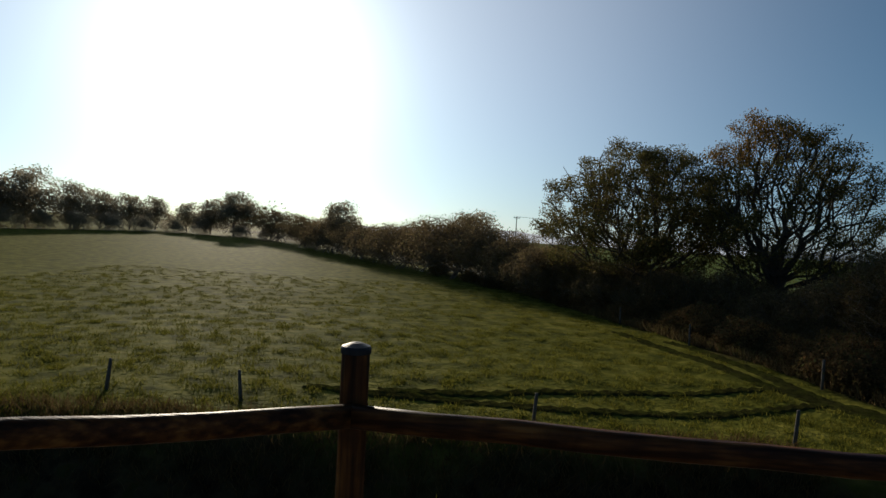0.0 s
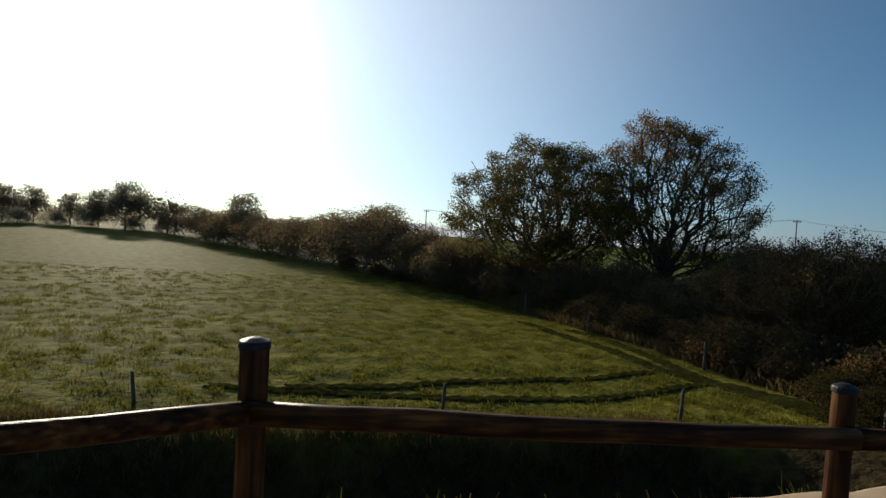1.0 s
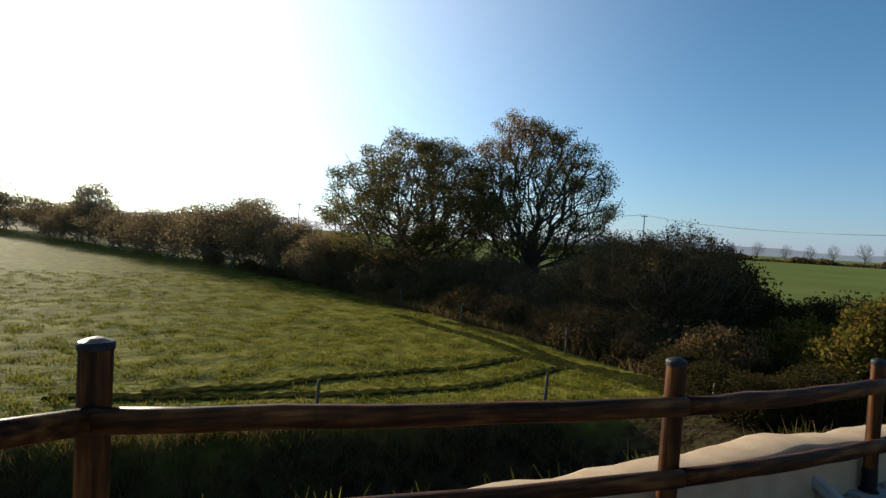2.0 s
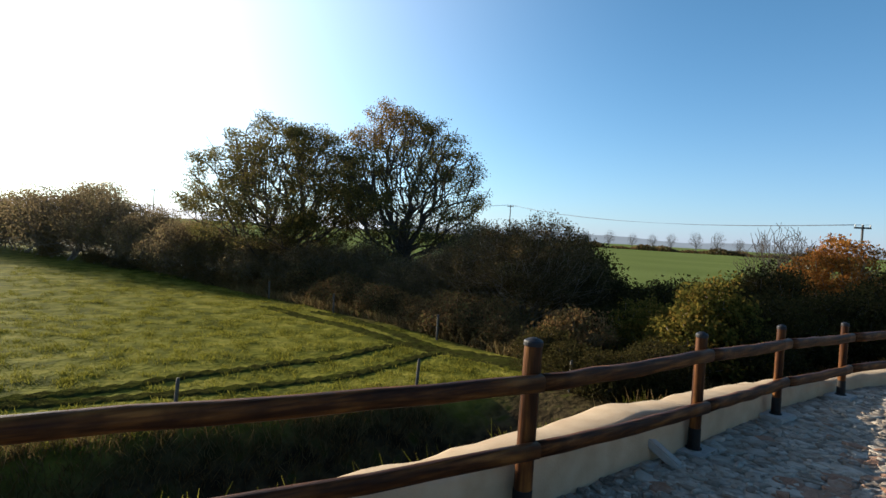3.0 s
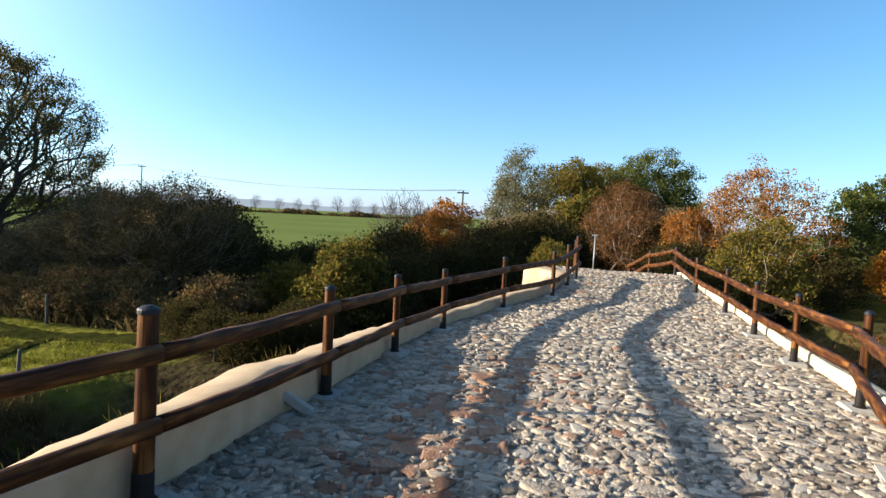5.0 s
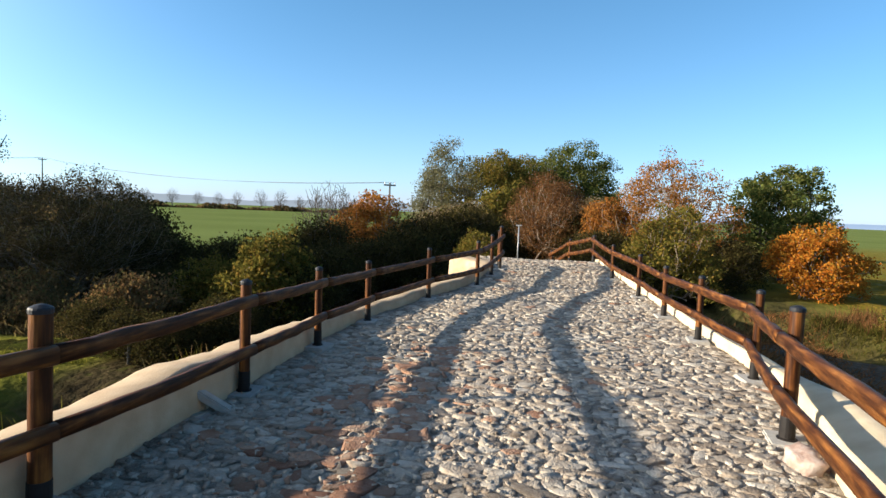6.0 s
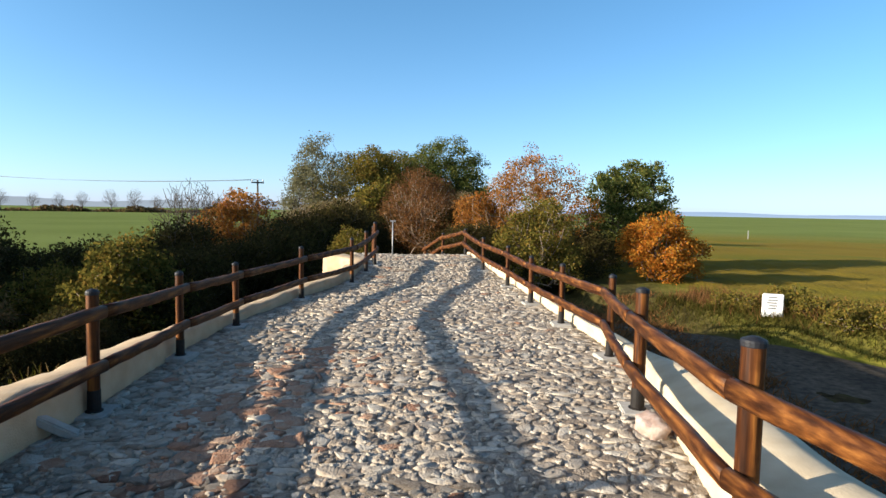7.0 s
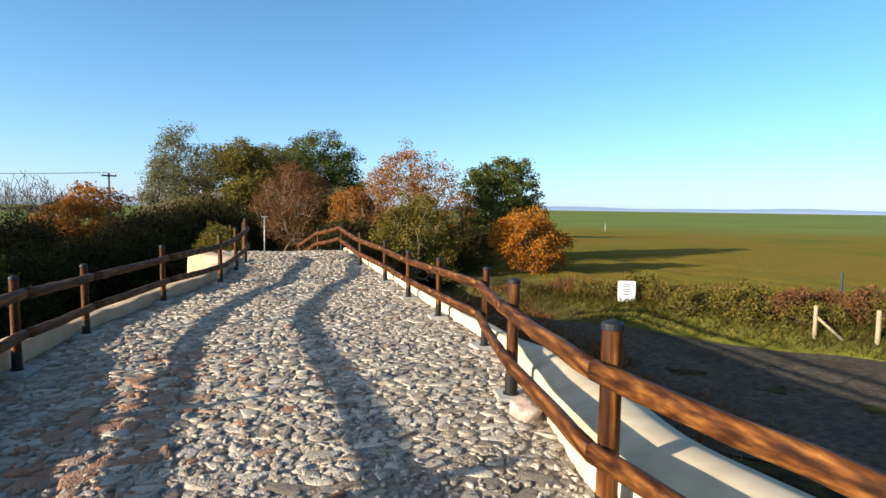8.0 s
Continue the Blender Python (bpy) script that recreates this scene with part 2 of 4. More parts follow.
def deck_z(x):
    x = np.asarray(x, dtype=float)
    far = 0.4 + 0.09 * (x - 16.5) - 0.22 * (x - 16.5) ** 2
    return np.where(x < 8, 0.0, np.where(x < 16.5, 0.0055 * (x - 8) ** 2, np.maximum(far, -2.4)))


def ground_z(x, y):
    x, y = np.asarray(x, dtype=float), np.asarray(y, dtype=float)
    z = np.full(np.broadcast(x, y).shape, -2.6)
    # meadow: a gentle swell away to the west
    z = z + 1.6 * smoothstep(30, 150, y) * smoothstep(20, -50, x) - 0.12 * smoothstep(-10, 12, x) * smoothstep(60, 16, y) * (y > 0)
    z = z + 0.055 * wave(x, y, 2.2) + 0.09 * wave(x, y, 6.5, 1.0) + 0.035 * wave(x * 0.7, y * 1.3, 0.62, 2.0) * (np.hypot(x, y) < 70)
    # ditch under the bridge
    ditch = smoothstep(13.6, 11.4, y) * smoothstep(3.0, 5.5, y) * smoothstep(12.5, 8.0, x)
    z = z - 1.7 * ditch + 0.12 * ditch * wave(x, y, 0.7)
    # banks at the bridge ends
    ly, ry = np.interp(x, LX, LY), np.interp(x, RX, RY)
    bank = smoothstep(7.5, 0.2, y - ly) * (y >= ly - 0.5) * smoothstep(2.6, 6.0, x) * smoothstep(60, 22, x)
    z = z + (2.25 + 1.0 * ditch + 0.12 * wave(x, y, 0.9)) * bank
    ledge = smoothstep(1.7, 0.8, y - ly) * (y >= ly - 0.5) * smoothstep(-4.5, -3, x) * smoothstep(8, 5, x)
    z = z + ledge * np.maximum(0, -0.2 + 0.06 * wave(x, y, 0.5) - z)
    rbank = smoothstep(4.6, 0.2, ry - y) * (y <= ry + 0.5) * smoothstep(6.0, 9.5, x) * smoothstep(60, 22, x)
    z = z + (2.4 + 0.1 * wave(x, y, 0.9)) * rbank
    under = (y < ly - 0.5) & (y > ry + 0.5) & (x > -6)
    z = np.where(under & (x < 17), -2.6, z)
    z = np.where((x >= 17) & under, np.maximum(z, np.minimum(deck_z(x) - 0.03, 0.3)), z)
    # verge beyond the track
    d = (x - 18.0) * 0.67 - (y + 11.2) * 0.74
    z = z + (0.75 + 0.1 * wave(x, y, 0.8)) * smoothstep(0.3, 2.2, d) * (y < -6) * smoothstep(90, 30, d)
    return z


def ground_at(x, y):
    return float(ground_z(x, y))


def spread(n, lo, hi, power):
    t = np.linspace(-1, 1, n)
    s = np.sign(t) * np.abs(t) ** power
    return np.where(s < 0, -s * lo, s * hi)


gx = np.unique(np.concatenate([np.arange(-30, 45, 0.45), spread(90, -2500, 4000, 4)]))
gy = np.unique(np.concatenate([np.arange(-26, 50, 0.45), spread(90, -3500, 2500, 4)]))
GX, GY = np.meshgrid(gx, gy, indexing="ij")
GZ = ground_z(GX, GY)
ni, nj = GX.shape
idx = np.arange(ni * nj).reshape(ni, nj)
gf = np.stack([idx[:-1, :-1], idx[1:, :-1], idx[1:, 1:], idx[:-1, 1:]], -1).reshape(-1, 4)
HEDGE = [(15.2, 9.0), (15.0, 14.0), (14.6, 18.3), (13.4, 26), (10.2, 40.7), (6.6, 55), (-2.4, 87), (-30, 135), (-60, 185)]
HEDGE_Y, HEDGE_X = [p[1] for p in HEDGE], [p[0] for p in HEDGE]


def ground_material():
    m = bpy.data.materials.new("meadow_and_fields")
    m.use_nodes = True
    n, l = m.node_tree.nodes, m.node_tree.links
    bs = n["Principled BSDF"]
    bs.inputs["Roughness"].default_value, bs.inputs["Specular IOR Level"].default_value = 0.8, 0.006
    # sheen pales the ground at grazing angles, standing in for haze far off
    bs.inputs["Sheen Weight"].default_value, bs.inputs["Sheen Roughness"].default_value = 0.014, 0.35
    bs.inputs["Sheen Tint"].default_value = (0.85, 0.85, 0.3, 1)
    tc = n.new("ShaderNodeTexCoord")
    at = n.new("ShaderNodeAttribute")
    at.attribute_name = "zone"
    sep = n.new("ShaderNodeSeparateColor")
    l.new(at.outputs["Color"], sep.inputs[0])

    def tone(colours, scale, detail=6):
        t = n.new("ShaderNodeTexNoise")
        t.inputs["Scale"].default_value, t.inputs["Detail"].default_value = scale, detail
        l.new(tc.outputs["Object"], t.inputs["Vector"])
        r = n.new("ShaderNodeValToRGB")
        e = r.color_ramp.elements
        while len(e) < len(colours):
            e.new(0.5)
        for i, c in enumerate(colours):
            e[i].position, e[i].color = 0.32 + 0.36 * i / (len(colours) - 1), (*c, 1)
        l.new(t.outputs[0], r.inputs[0])
        return r.outputs[0]

    def mix(f, a, c):
        x = n.new("ShaderNodeMix")
        x.data_type = "RGBA"
        l.new(f, x.inputs[0])
        l.new(a, x.inputs[6])
        l.new(c, x.inputs[7])
        return x.outputs[2]

    grass = tone([(0.050, 0.055, 0.009), (0.115, 0.114, 0.017), (0.190, 0.172, 0.032)], 1.3, 10)
    # leaf litter, its tone lowered further to deepen the shade in the ditch
    litter_shade = tone([(0.014, 0.01, 0.006), (0.03, 0.022, 0.012), (0.055, 0.041, 0.02), (0.036, 0.037, 0.01)], 2.4, 8)
    crop = tone([(0.085, 0.115, 0.028), (0.115, 0.145, 0.042)], 0.03, 4)
    stubble = tone([(0.115, 0.078, 0.010), (0.14, 0.096, 0.014), (0.080, 0.088, 0.012)], 0.05, 6)
    col = mix(sep.outputs[0], grass, litter_shade)
    col = mix(sep.outputs[1], col, crop)
    col = mix(sep.outputs[2], col, stubble)
    l.new(col, bs.inputs["Base Color"])
    t = n.new("ShaderNodeTexNoise")
    t.inputs["Scale"].default_value, t.inputs["Detail"].default_value = 5, 8
    l.new(tc.outputs["Object"], t.inputs["Vector"])
    bp = n.new("ShaderNodeBump")
    bp.inputs["Strength"].default_value, bp.inputs["Distance"].default_value = 0.8, 0.12
    l.new(t.outputs[0], bp.inputs["Height"])
    l.new(bp.outputs[0], bs.inputs["Normal"])
    return m


gme = mesh_of("ground", np.stack([GX, GY, GZ], -1), gf, ground_material(), True)
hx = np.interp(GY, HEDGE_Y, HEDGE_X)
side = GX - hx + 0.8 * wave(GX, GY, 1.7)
litter_shade = smoothstep(-0.6, 0.8, side) * (GY > 5) * smoothstep(26, 10, side)
# the ditch gets the same dark tone, for bare soil and painted shade
litter_shade = np.maximum(litter_shade, smoothstep(14.0, 12.6, GY + 0.5 * wave(GX, GY, 1.1)) * smoothstep(-7, -5, GY - 10 + 12) * (GY > -5))
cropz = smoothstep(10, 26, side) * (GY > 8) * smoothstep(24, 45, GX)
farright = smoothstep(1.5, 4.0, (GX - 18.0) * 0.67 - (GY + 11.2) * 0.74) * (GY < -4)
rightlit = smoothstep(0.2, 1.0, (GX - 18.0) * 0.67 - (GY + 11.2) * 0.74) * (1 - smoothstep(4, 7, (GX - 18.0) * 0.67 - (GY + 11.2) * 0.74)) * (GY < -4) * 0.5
# south of the bridge: brown litter that also paints shade on the slope
litter_shade = np.maximum(np.maximum(litter_shade * (GY > -4), rightlit), smoothstep(-0.5, -1.5, GY) * smoothstep(-13, -10, GY) * smoothstep(-1.0, -3.0, (GX - 18.0) * 0.67 - (GY + 11.2) * 0.74))
litter_shade = np.maximum(litter_shade, 0.85 * smoothstep(9, 13, GX) * smoothstep(-11.5, -8.5, GY) * (GY < 0) * smoothstep(48, 36, GX))
greenfar = smoothstep(90, 170, np.hypot(GX, GY)) * (GY < 8)
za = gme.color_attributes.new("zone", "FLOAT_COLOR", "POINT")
za.data.foreach_set("color", np.stack([np.clip(litter_shade, 0, 1), np.clip(np.maximum(cropz, greenfar), 0, 1), np.clip(farright * (1 - greenfar) * smoothstep(5, 9, (GX - 18.0) * 0.67 - (GY + 11.2) * 0.74), 0, 1), np.ones_like(GX)], -1).astype(np.float32).ravel())
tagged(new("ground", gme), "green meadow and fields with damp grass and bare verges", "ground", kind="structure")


# ---- the bridge ----
def glide(points, step=0.15):
    """A smooth run of points through the given ones (Catmull-Rom)."""
    p = [Vector((*q, 0)) if len(q) == 2 else Vector(q) for q in points]
    p = [2 * p[0] - p[1]] + p + [2 * p[-1] - p[-2]]
    out = []
    for a, b, c, d in zip(p, p[1:], p[2:], p[3:]):
        n = max(1, int((c - b).length / step))
        for i in range(n):
            t = i / n
            out.append(0.5 * ((2 * b) + (c - a) * t + (2 * a - 5 * b + 4 * c - d) * t * t + (3 * b - a - 3 * c + d) * t ** 3))
    return out + [p[-2]]


def loft(name, rings, mat, closed=True, smooth=True):
    k = len(rings[0])
    v = [c for r in rings for c in r]
    f = []
    for i in range(len(rings) - 1):
        for j in range(k if closed else k - 1):
            a, b = i * k + j, i * k + (j + 1) % k
            f.append((a, b, b + k, a + k))
    me = mesh_of(name, v, f, mat, smooth)
    if closed:
        bm = bmesh.new()
        bm.from_mesh(me)
        bm.verts.ensure_lookup_table()
        bm.faces.new(bm.verts[:k])
        bm.faces.new(list(bm.verts[-k:])[::-1])
        bmesh.ops.recalc_face_normals(bm, faces=bm.faces)
        bm.to_mesh(me)
        bm.free()
    return me


def parapet(name, foot, sign, heights, width, label, widen=0.0, barrel=False):
    """A plastered wall along its inner foot; sign: +1 when it widens to larger y."""
    run = glide(foot)
    rings = []
    hx, hz = [h[0] for h in heights], [h[1] for h in heights]
    for i, p in enumerate(run):
        d = (run[min(i + 1, len(run) - 1)] - run[max(i - 1, 0)]).normalized()
        nrm = Vector((-d.y, d.x, 0)) * sign
        z0 = float(deck_z(min(p.x, 18.5)))
        h = float(np.interp(p.x, hx, hz)) + (0.003 if barrel else 0.012) * math.sin(p.x * 5.1) + (0.0 if barrel else 0.008) * math.sin(p.x * 11.3 + 1)
        near = float(smoothstep(7.2, 4.6, p.x)) if barrel else 1.0
        w = width * (0.42 + 0.58 * near) + 0.02 * math.sin(p.x * 3.7) + widen * float(smoothstep(6.5, 2.0, p.x))
        sec = [(0, -0.5), (0, 0), (0.006, h * 0.5), (0.014, h - 0.035), (0.03, h - 0.01), (0.065, h), (w * 0.5, h - 0.012), (w - 0.06, h - 0.03), (w - 0.015, h - 0.05), (w, h - 0.09), (w + 0.03, -0.5), (w + 0.2, -4.6), (w - 0.25, -4.6)]
        if barrel:
            sec = [(0, -0.5), (0, 0), (0.003, h * 0.6), (0.006, h - 0.025), (0.012, h - 0.01), (0.03, h + 0.006), (w * 0.2, h + 0.05 * near), (w * 0.42, h + 0.095 * near), (w * 0.65, h + 0.115 * near - 0.005), (w * 0.86, h + 0.085 * near - 0.015), (w, h - 0.03), (w + 0.03, -0.5), (w + 0.2, -4.6), (w - 0.25, -4.6)]
        rings.append([p + nrm * a + Vector((0, 0, z0 + c)) for a, c in sec])
    if barrel:
        return tagged(new(name, loft(name, rings, CREAM)), label, "wall", kind="structure")
    return tagged(new(name, loft(name, rings, PLASTER)), label, "wall", kind="structure")


parapet("wall_north", LEFT, 1, [(-5, 0.2), (1.1, 0.29), (1.5, 0.325), (2.15, 0.335), (2.3, 0.36), (2.8, 0.37), (3.4, 0.375), (4.0, 0.385), (4.6, 0.37), (5.0, 0.33), (5.5, 0.3), (5.9, 0.29), (7, 0.215), (8, 0.17), (9.3, 0.15), (11, 0.17), (13, 0.2), (14.0, 0.16), (14.5, 0.12), (15.4, 0.1), (16.4, 0.06)], 0.42, "low ochre plastered bridge parapet with a wavy uneven top")
parapet("wall_south", RIGHT, -1, [(-5, 0.26), (2, 0.26), (3.3, 0.26), (5.3, 0.23), (6.8, 0.16), (9, 0.14), (13, 0.14), (17, 0.1), (20, 0.06)], 0.42, "low cream plastered bridge parapet beside the timber railing", 0.3, True)

# deck: a mortar bed with a gentle hump
us = np.concatenate([np.linspace(-4.5, 2.4, 60), np.linspace(2.45, 9, 240), np.linspace(9.05, 21, 180)])
vs = np.linspace(0, 1, 150)
DU, DV = np.meshgrid(us, vs, indexing="ij")
dyl, dyr = np.interp(DU, LX + [21], LY + [4.6]) + 0.1, np.interp(DU, RX, RY) - 0.1
DY = dyr + (dyl - dyr) * DV
DZ = deck_z(DU) + 0.012 * wave(DU, DY, 0.35) + 0.02 * wave(DU, DY, 1.1, 2) + 0.006 * wave(DU, DY, 0.045, 4) + 0.006 * wave(DU * 1.2, DY, 0.1, 1)
di = np.arange(DU.size).reshape(DU.shape)
df = np.stack([di[:-1, :-1], di[1:, :-1], di[1:, 1:], di[:-1, 1:]], -1).reshape(-1, 4)
deck = tagged(new("pavement", mesh_of("pavement", np.stack([DU, DY, DZ], -1), df, MORTAR, True)), "uneven field-stone pavement set in pale mortar on the bridge", "pavement", kind="structure")


def bed_z(x, y):
    return float(deck_z(x) + 0.012 * wave(x, y, 0.35) + 0.02 * wave(x, y, 1.1, 2))


# ---- railings ----
def rail_mesh(a, b, h, w, seed):
    rg = random.Random(seed)
    d = (b - a).normalized()
    side, up = Vector((-d.y, d.x, 0)).normalized(), Vector((0, 0, 1))
    rings = []
    n = 9
    for i in range(n):
        t = i / (n - 1)
        free = 0.0 if i in (0, n - 1) else 1.0
        c = a.lerp(b, t) + up * (rg.uniform(-0.006, 0.006) * free - 0.01 * math.sin(math.pi * t)) + side * rg.uniform(-0.005, 0.005) * free
        ring = []
        for k in range(14):
            an = 2 * math.pi * k / 14
            ca, sa = math.cos(an), math.sin(an)
            ring.append(c - a + side * (w / 2 * math.copysign(abs(ca) ** 0.65, ca)) + up * (h / 2 * math.copysign(abs(sa) ** 0.65, sa) * (1 + rg.uniform(-0.03, 0.03) * free)))
        rings.append(ring)
    return loft("rail", rings, RAILWOOD)


def post_parts(root, x, y, z, h, r, pad, seed):
    bm = bmesh.new()
    lathe(bm, [(r * 1.02, 0), (r, 0.2), (r * 0.985, h * 0.6), (r * 0.97, h - 0.03), (r * 0.93, h - 0.015)], 18, wob=0.001, seed=seed)
    p = part("post", bm, WOOD, root, smooth=True)
    p.location = (x, y, z)
    rg = random.Random(seed)
    p.rotation_euler = (radians(rg.uniform(-0.7, 0.7)), radians(rg.uniform(-0.7, 0.7)), rg.uniform(0, 6))
    bm = bmesh.new()
    lathe(bm, [(r * 1.04, h - 0.035), (r * 1.06, h - 0.03), (r * 1.06, h - 0.012), (r * 0.98, h - 0.003), (r * 0.4, h + 0.011), (r * 0.1, h + 0.014)], 18)
    part("cap", bm, CAP, p, "dark weathered metal post cap")
    bm = bmesh.new()
    lathe(bm, [(r * 1.4, 0.03), (r * 1.4, 0.038), (r * 1.08, 0.042), (r * 1.06, 0.2), (r * 1.03, 0.206)], 18)
    part("shoe", bm, STEEL, p, "dark painted steel post shoe")
    if pad:
        bm = bmesh.new()
        box(bm, -0.17, -0.14, -0.06, 0.17, 0.14, 0.03, 0.01)
        q = part("footing", bm, PAD, p, "pale concrete footing")
        q.rotation_euler = (0, 0, -p.rotation_euler[2] + rg.uniform(-0.15, 0.15))
    return p


def railing(name, posts, side, label):
    """posts: x, y, height, radius, upper and lower rail heights; side: the rails' offset towards the deck."""
    root = new(name)
    root.location = (posts[0][0], posts[0][1], 0)
    o = root.location
    for i, (x, y, h, r, zu, zl) in enumerate(posts):
        z = float(deck_z(x))
        post_parts(root, x - o.x, y - o.y, z, h, r, i > 0, i * 7 + len(posts))
    for i, (p, q) in enumerate(zip(posts, posts[1:])):
        for k in (4, 5):
            off = side * (p[3] + 0.032)
            a = Vector((p[0], p[1] + off, float(deck_z(p[0])) + p[k])) - o
            b = Vector((q[0], q[1] + off, float(deck_z(q[0])) + q[k])) - o
            d = (b - a).normalized() * 0.006
            ob = child(new("rail", rail_mesh(a - d * (i > 0), b + d * 0.6, (0.104 if side < 0 else 0.112) if k == 4 else (0.098 if side < 0 else 0.108), 0.074, i * 2 + k)), root)
            ob.location = a - d * (i > 0)
    return tagged(root, label, "railing")


NORTH_POSTS = [(-2.5, 2.3, 1.25, 0.06, 1.07, 0.6), (-0.36, 3.42, 1.22, 0.066, 0.925, 0.49), (2.47, 3.2, 1.105, 0.056, 0.865, 0.47), (4.6, 3.36, 1.0, 0.047, 0.83, 0.4), (6.4, 3.52, 0.95, 0.043, 0.78, 0.38), (8.08, 3.53, 0.9, 0.043, 0.74, 0.36), (10.45, 3.24, 0.95, 0.043, 0.74, 0.36), (12.29, 2.66, 0.96, 0.043, 0.76, 0.36), (13.75, 2.58, 0.98, 0.043, 0.8, 0.38), (14.75, 2.52, 1.1, 0.043, 0.86, 0.44), (15.25, 2.62, 0.95, 0.043, 0.8, 0.4)]
SOUTH_POSTS = [(0.6, -1.36, 1.1, 0.056, 0.86, 0.45), (2.81, -0.88, 1.105, 0.056, 0.86, 0.43), (4.98, -1.06, 1.05, 0.053, 0.8, 0.385), (6.79, -1.3, 0.97, 0.043, 0.77, 0.4), (8.74, -1.1, 0.91, 0.043, 0.74, 0.38), (10.45, -0.87, 0.86, 0.043, 0.7, 0.36), (12.28, -0.62, 0.86, 0.043, 0.7, 0.36), (14.32, -0.2, 0.82, 0.043, 0.66, 0.34), (16.62, 0.19, 0.76, 0.043, 0.66, 0.36), (17.55, 0.85, 0.75, 0.043, 0.6, 0.3), (18.3, 1.4, 0.75, 0.043, 0.6, 0.3)]
railing("timber_railing", NORTH_POSTS, -1, "brown stained two-rail timber railing along the shaded bridge side")
railing("timber_railing", SOUTH_POSTS, 1, "warm brown two-rail timber railing in full sunlight on the bridge")


# ---- plants ----
def skeleton_of(points, root_nodes, rg, pull=1.1):
    """Joins crown points to a trunk: each to the node that keeps its way to the ground short."""
    nodes = [np.array(p, dtype=float) for p in root_nodes]
    parent = [-1] + list(range(len(nodes) - 1))
    length = [0.0]
    for i in range(1, len(nodes)):
        length.append(length[-1] + float(np.linalg.norm(nodes[i] - nodes[i - 1])))
    order = np.argsort(np.linalg.norm(points - nodes[-1], axis=1))
    N = np.zeros((len(nodes) + len(points), 3))
    Ln = np.zeros(len(N))
    N[:len(nodes)], Ln[:len(nodes)] = nodes, length
    k = len(nodes)
    first = max(0, len(nodes) - 4) if len(nodes) > 2 else 0
    for i in order:
        p = points[i]
        d = np.linalg.norm(N[first:k] - p, axis=1)
        drop = np.maximum(0, N[first:k, 2] - p[2])
        j = first + int(np.argmin(d + pull * Ln[first:k] * 0.5 + drop * 0.8))
        N[k], Ln[k] = p, Ln[j] + d[j - first]
        parent.append(j)
        k += 1
    return N, parent


def limbs(N, parent, tip, top_r, sides=5):
    """Tapered tubes along a skeleton; returns vertices and faces."""
    n = len(N)
    area = np.zeros(n)
    kids = np.zeros(n, dtype=int)
    for i in range(n - 1, 0, -1):
        if kids[i] == 0:
            area[i] = tip ** 2.2
        area[parent[i]] += area[i]
        kids[parent[i]] += 1
    rad = area ** (1 / 2.2)
    rad *= min(1.0, top_r / rad[0]) if rad[0] > top_r else 1.0
    rad = np.maximum(rad, tip * 0.6)
    rad[0] = max(rad[0], top_r * 1.25)
    V, F = [], []
    ang = np.arange(sides) * 2 * np.pi / sides
    ca, sa = np.cos(ang)[:, None], np.sin(ang)[:, None]
    for i in range(1, n):
        a, b = N[parent[i]], N[i]
        d = b - a
        L = np.linalg.norm(d)
        if L < 1e-4:
            continue
        d = d / L
        u = np.cross(d, (0.31, 0.87, 0.38))
        u /= np.linalg.norm(u)
        w = np.cross(d, u)
        ra, rb = min(rad[parent[i]], rad[i] * 1.35), rad[i]
        if parent[i] == i - 1 and i < 6:
            ra = rad[parent[i]]
        m = (a + b) / 2 + u * L * 0.035 * math.sin(i * 2.3) + w * L * 0.035 * math.cos(i * 1.7)
        k = len(V) * sides
        V += [a + (u * ca + w * sa) * ra, m + (u * ca + w * sa) * (ra + rb) / 2, b + (u * ca + w * sa) * rb]
        for s in range(sides):
            t = (s + 1) % sides
            F += [(k + s, k + t, k + sides + t, k + sides + s), (k + sides + s, k + sides + t, k + 2 * sides + t, k + 2 * sides + s)]
    return np.concatenate(V), F, kids


def leaf_cloud(centres, per, size, jitter, rng):
    """Small bent leaf quads round the given centres."""
    c = np.repeat(centres, per, axis=0) + np.clip(rng.normal(0, 1, (len(centres) * per, 3)), -1.7, 1.7) * (jitter, jitter, jitter * 0.7)
    n = len(c)
    a = rng.normal(size=(n, 3))
    a /= np.linalg.norm(a, axis=1)[:, None]
    b = np.cross(a, rng.normal(size=(n, 3)))
    b /= np.linalg.norm(b, axis=1)[:, None]
    s = (size * rng.uniform(0.6, 1.35, n))[:, None]
    v = np.stack([c - a * s * 0.75, c + b * s * 0.4, c + a * s * 0.75, c - b * s * 0.4], 1)
    f = np.arange(n * 4).reshape(n, 4)
    return v, f


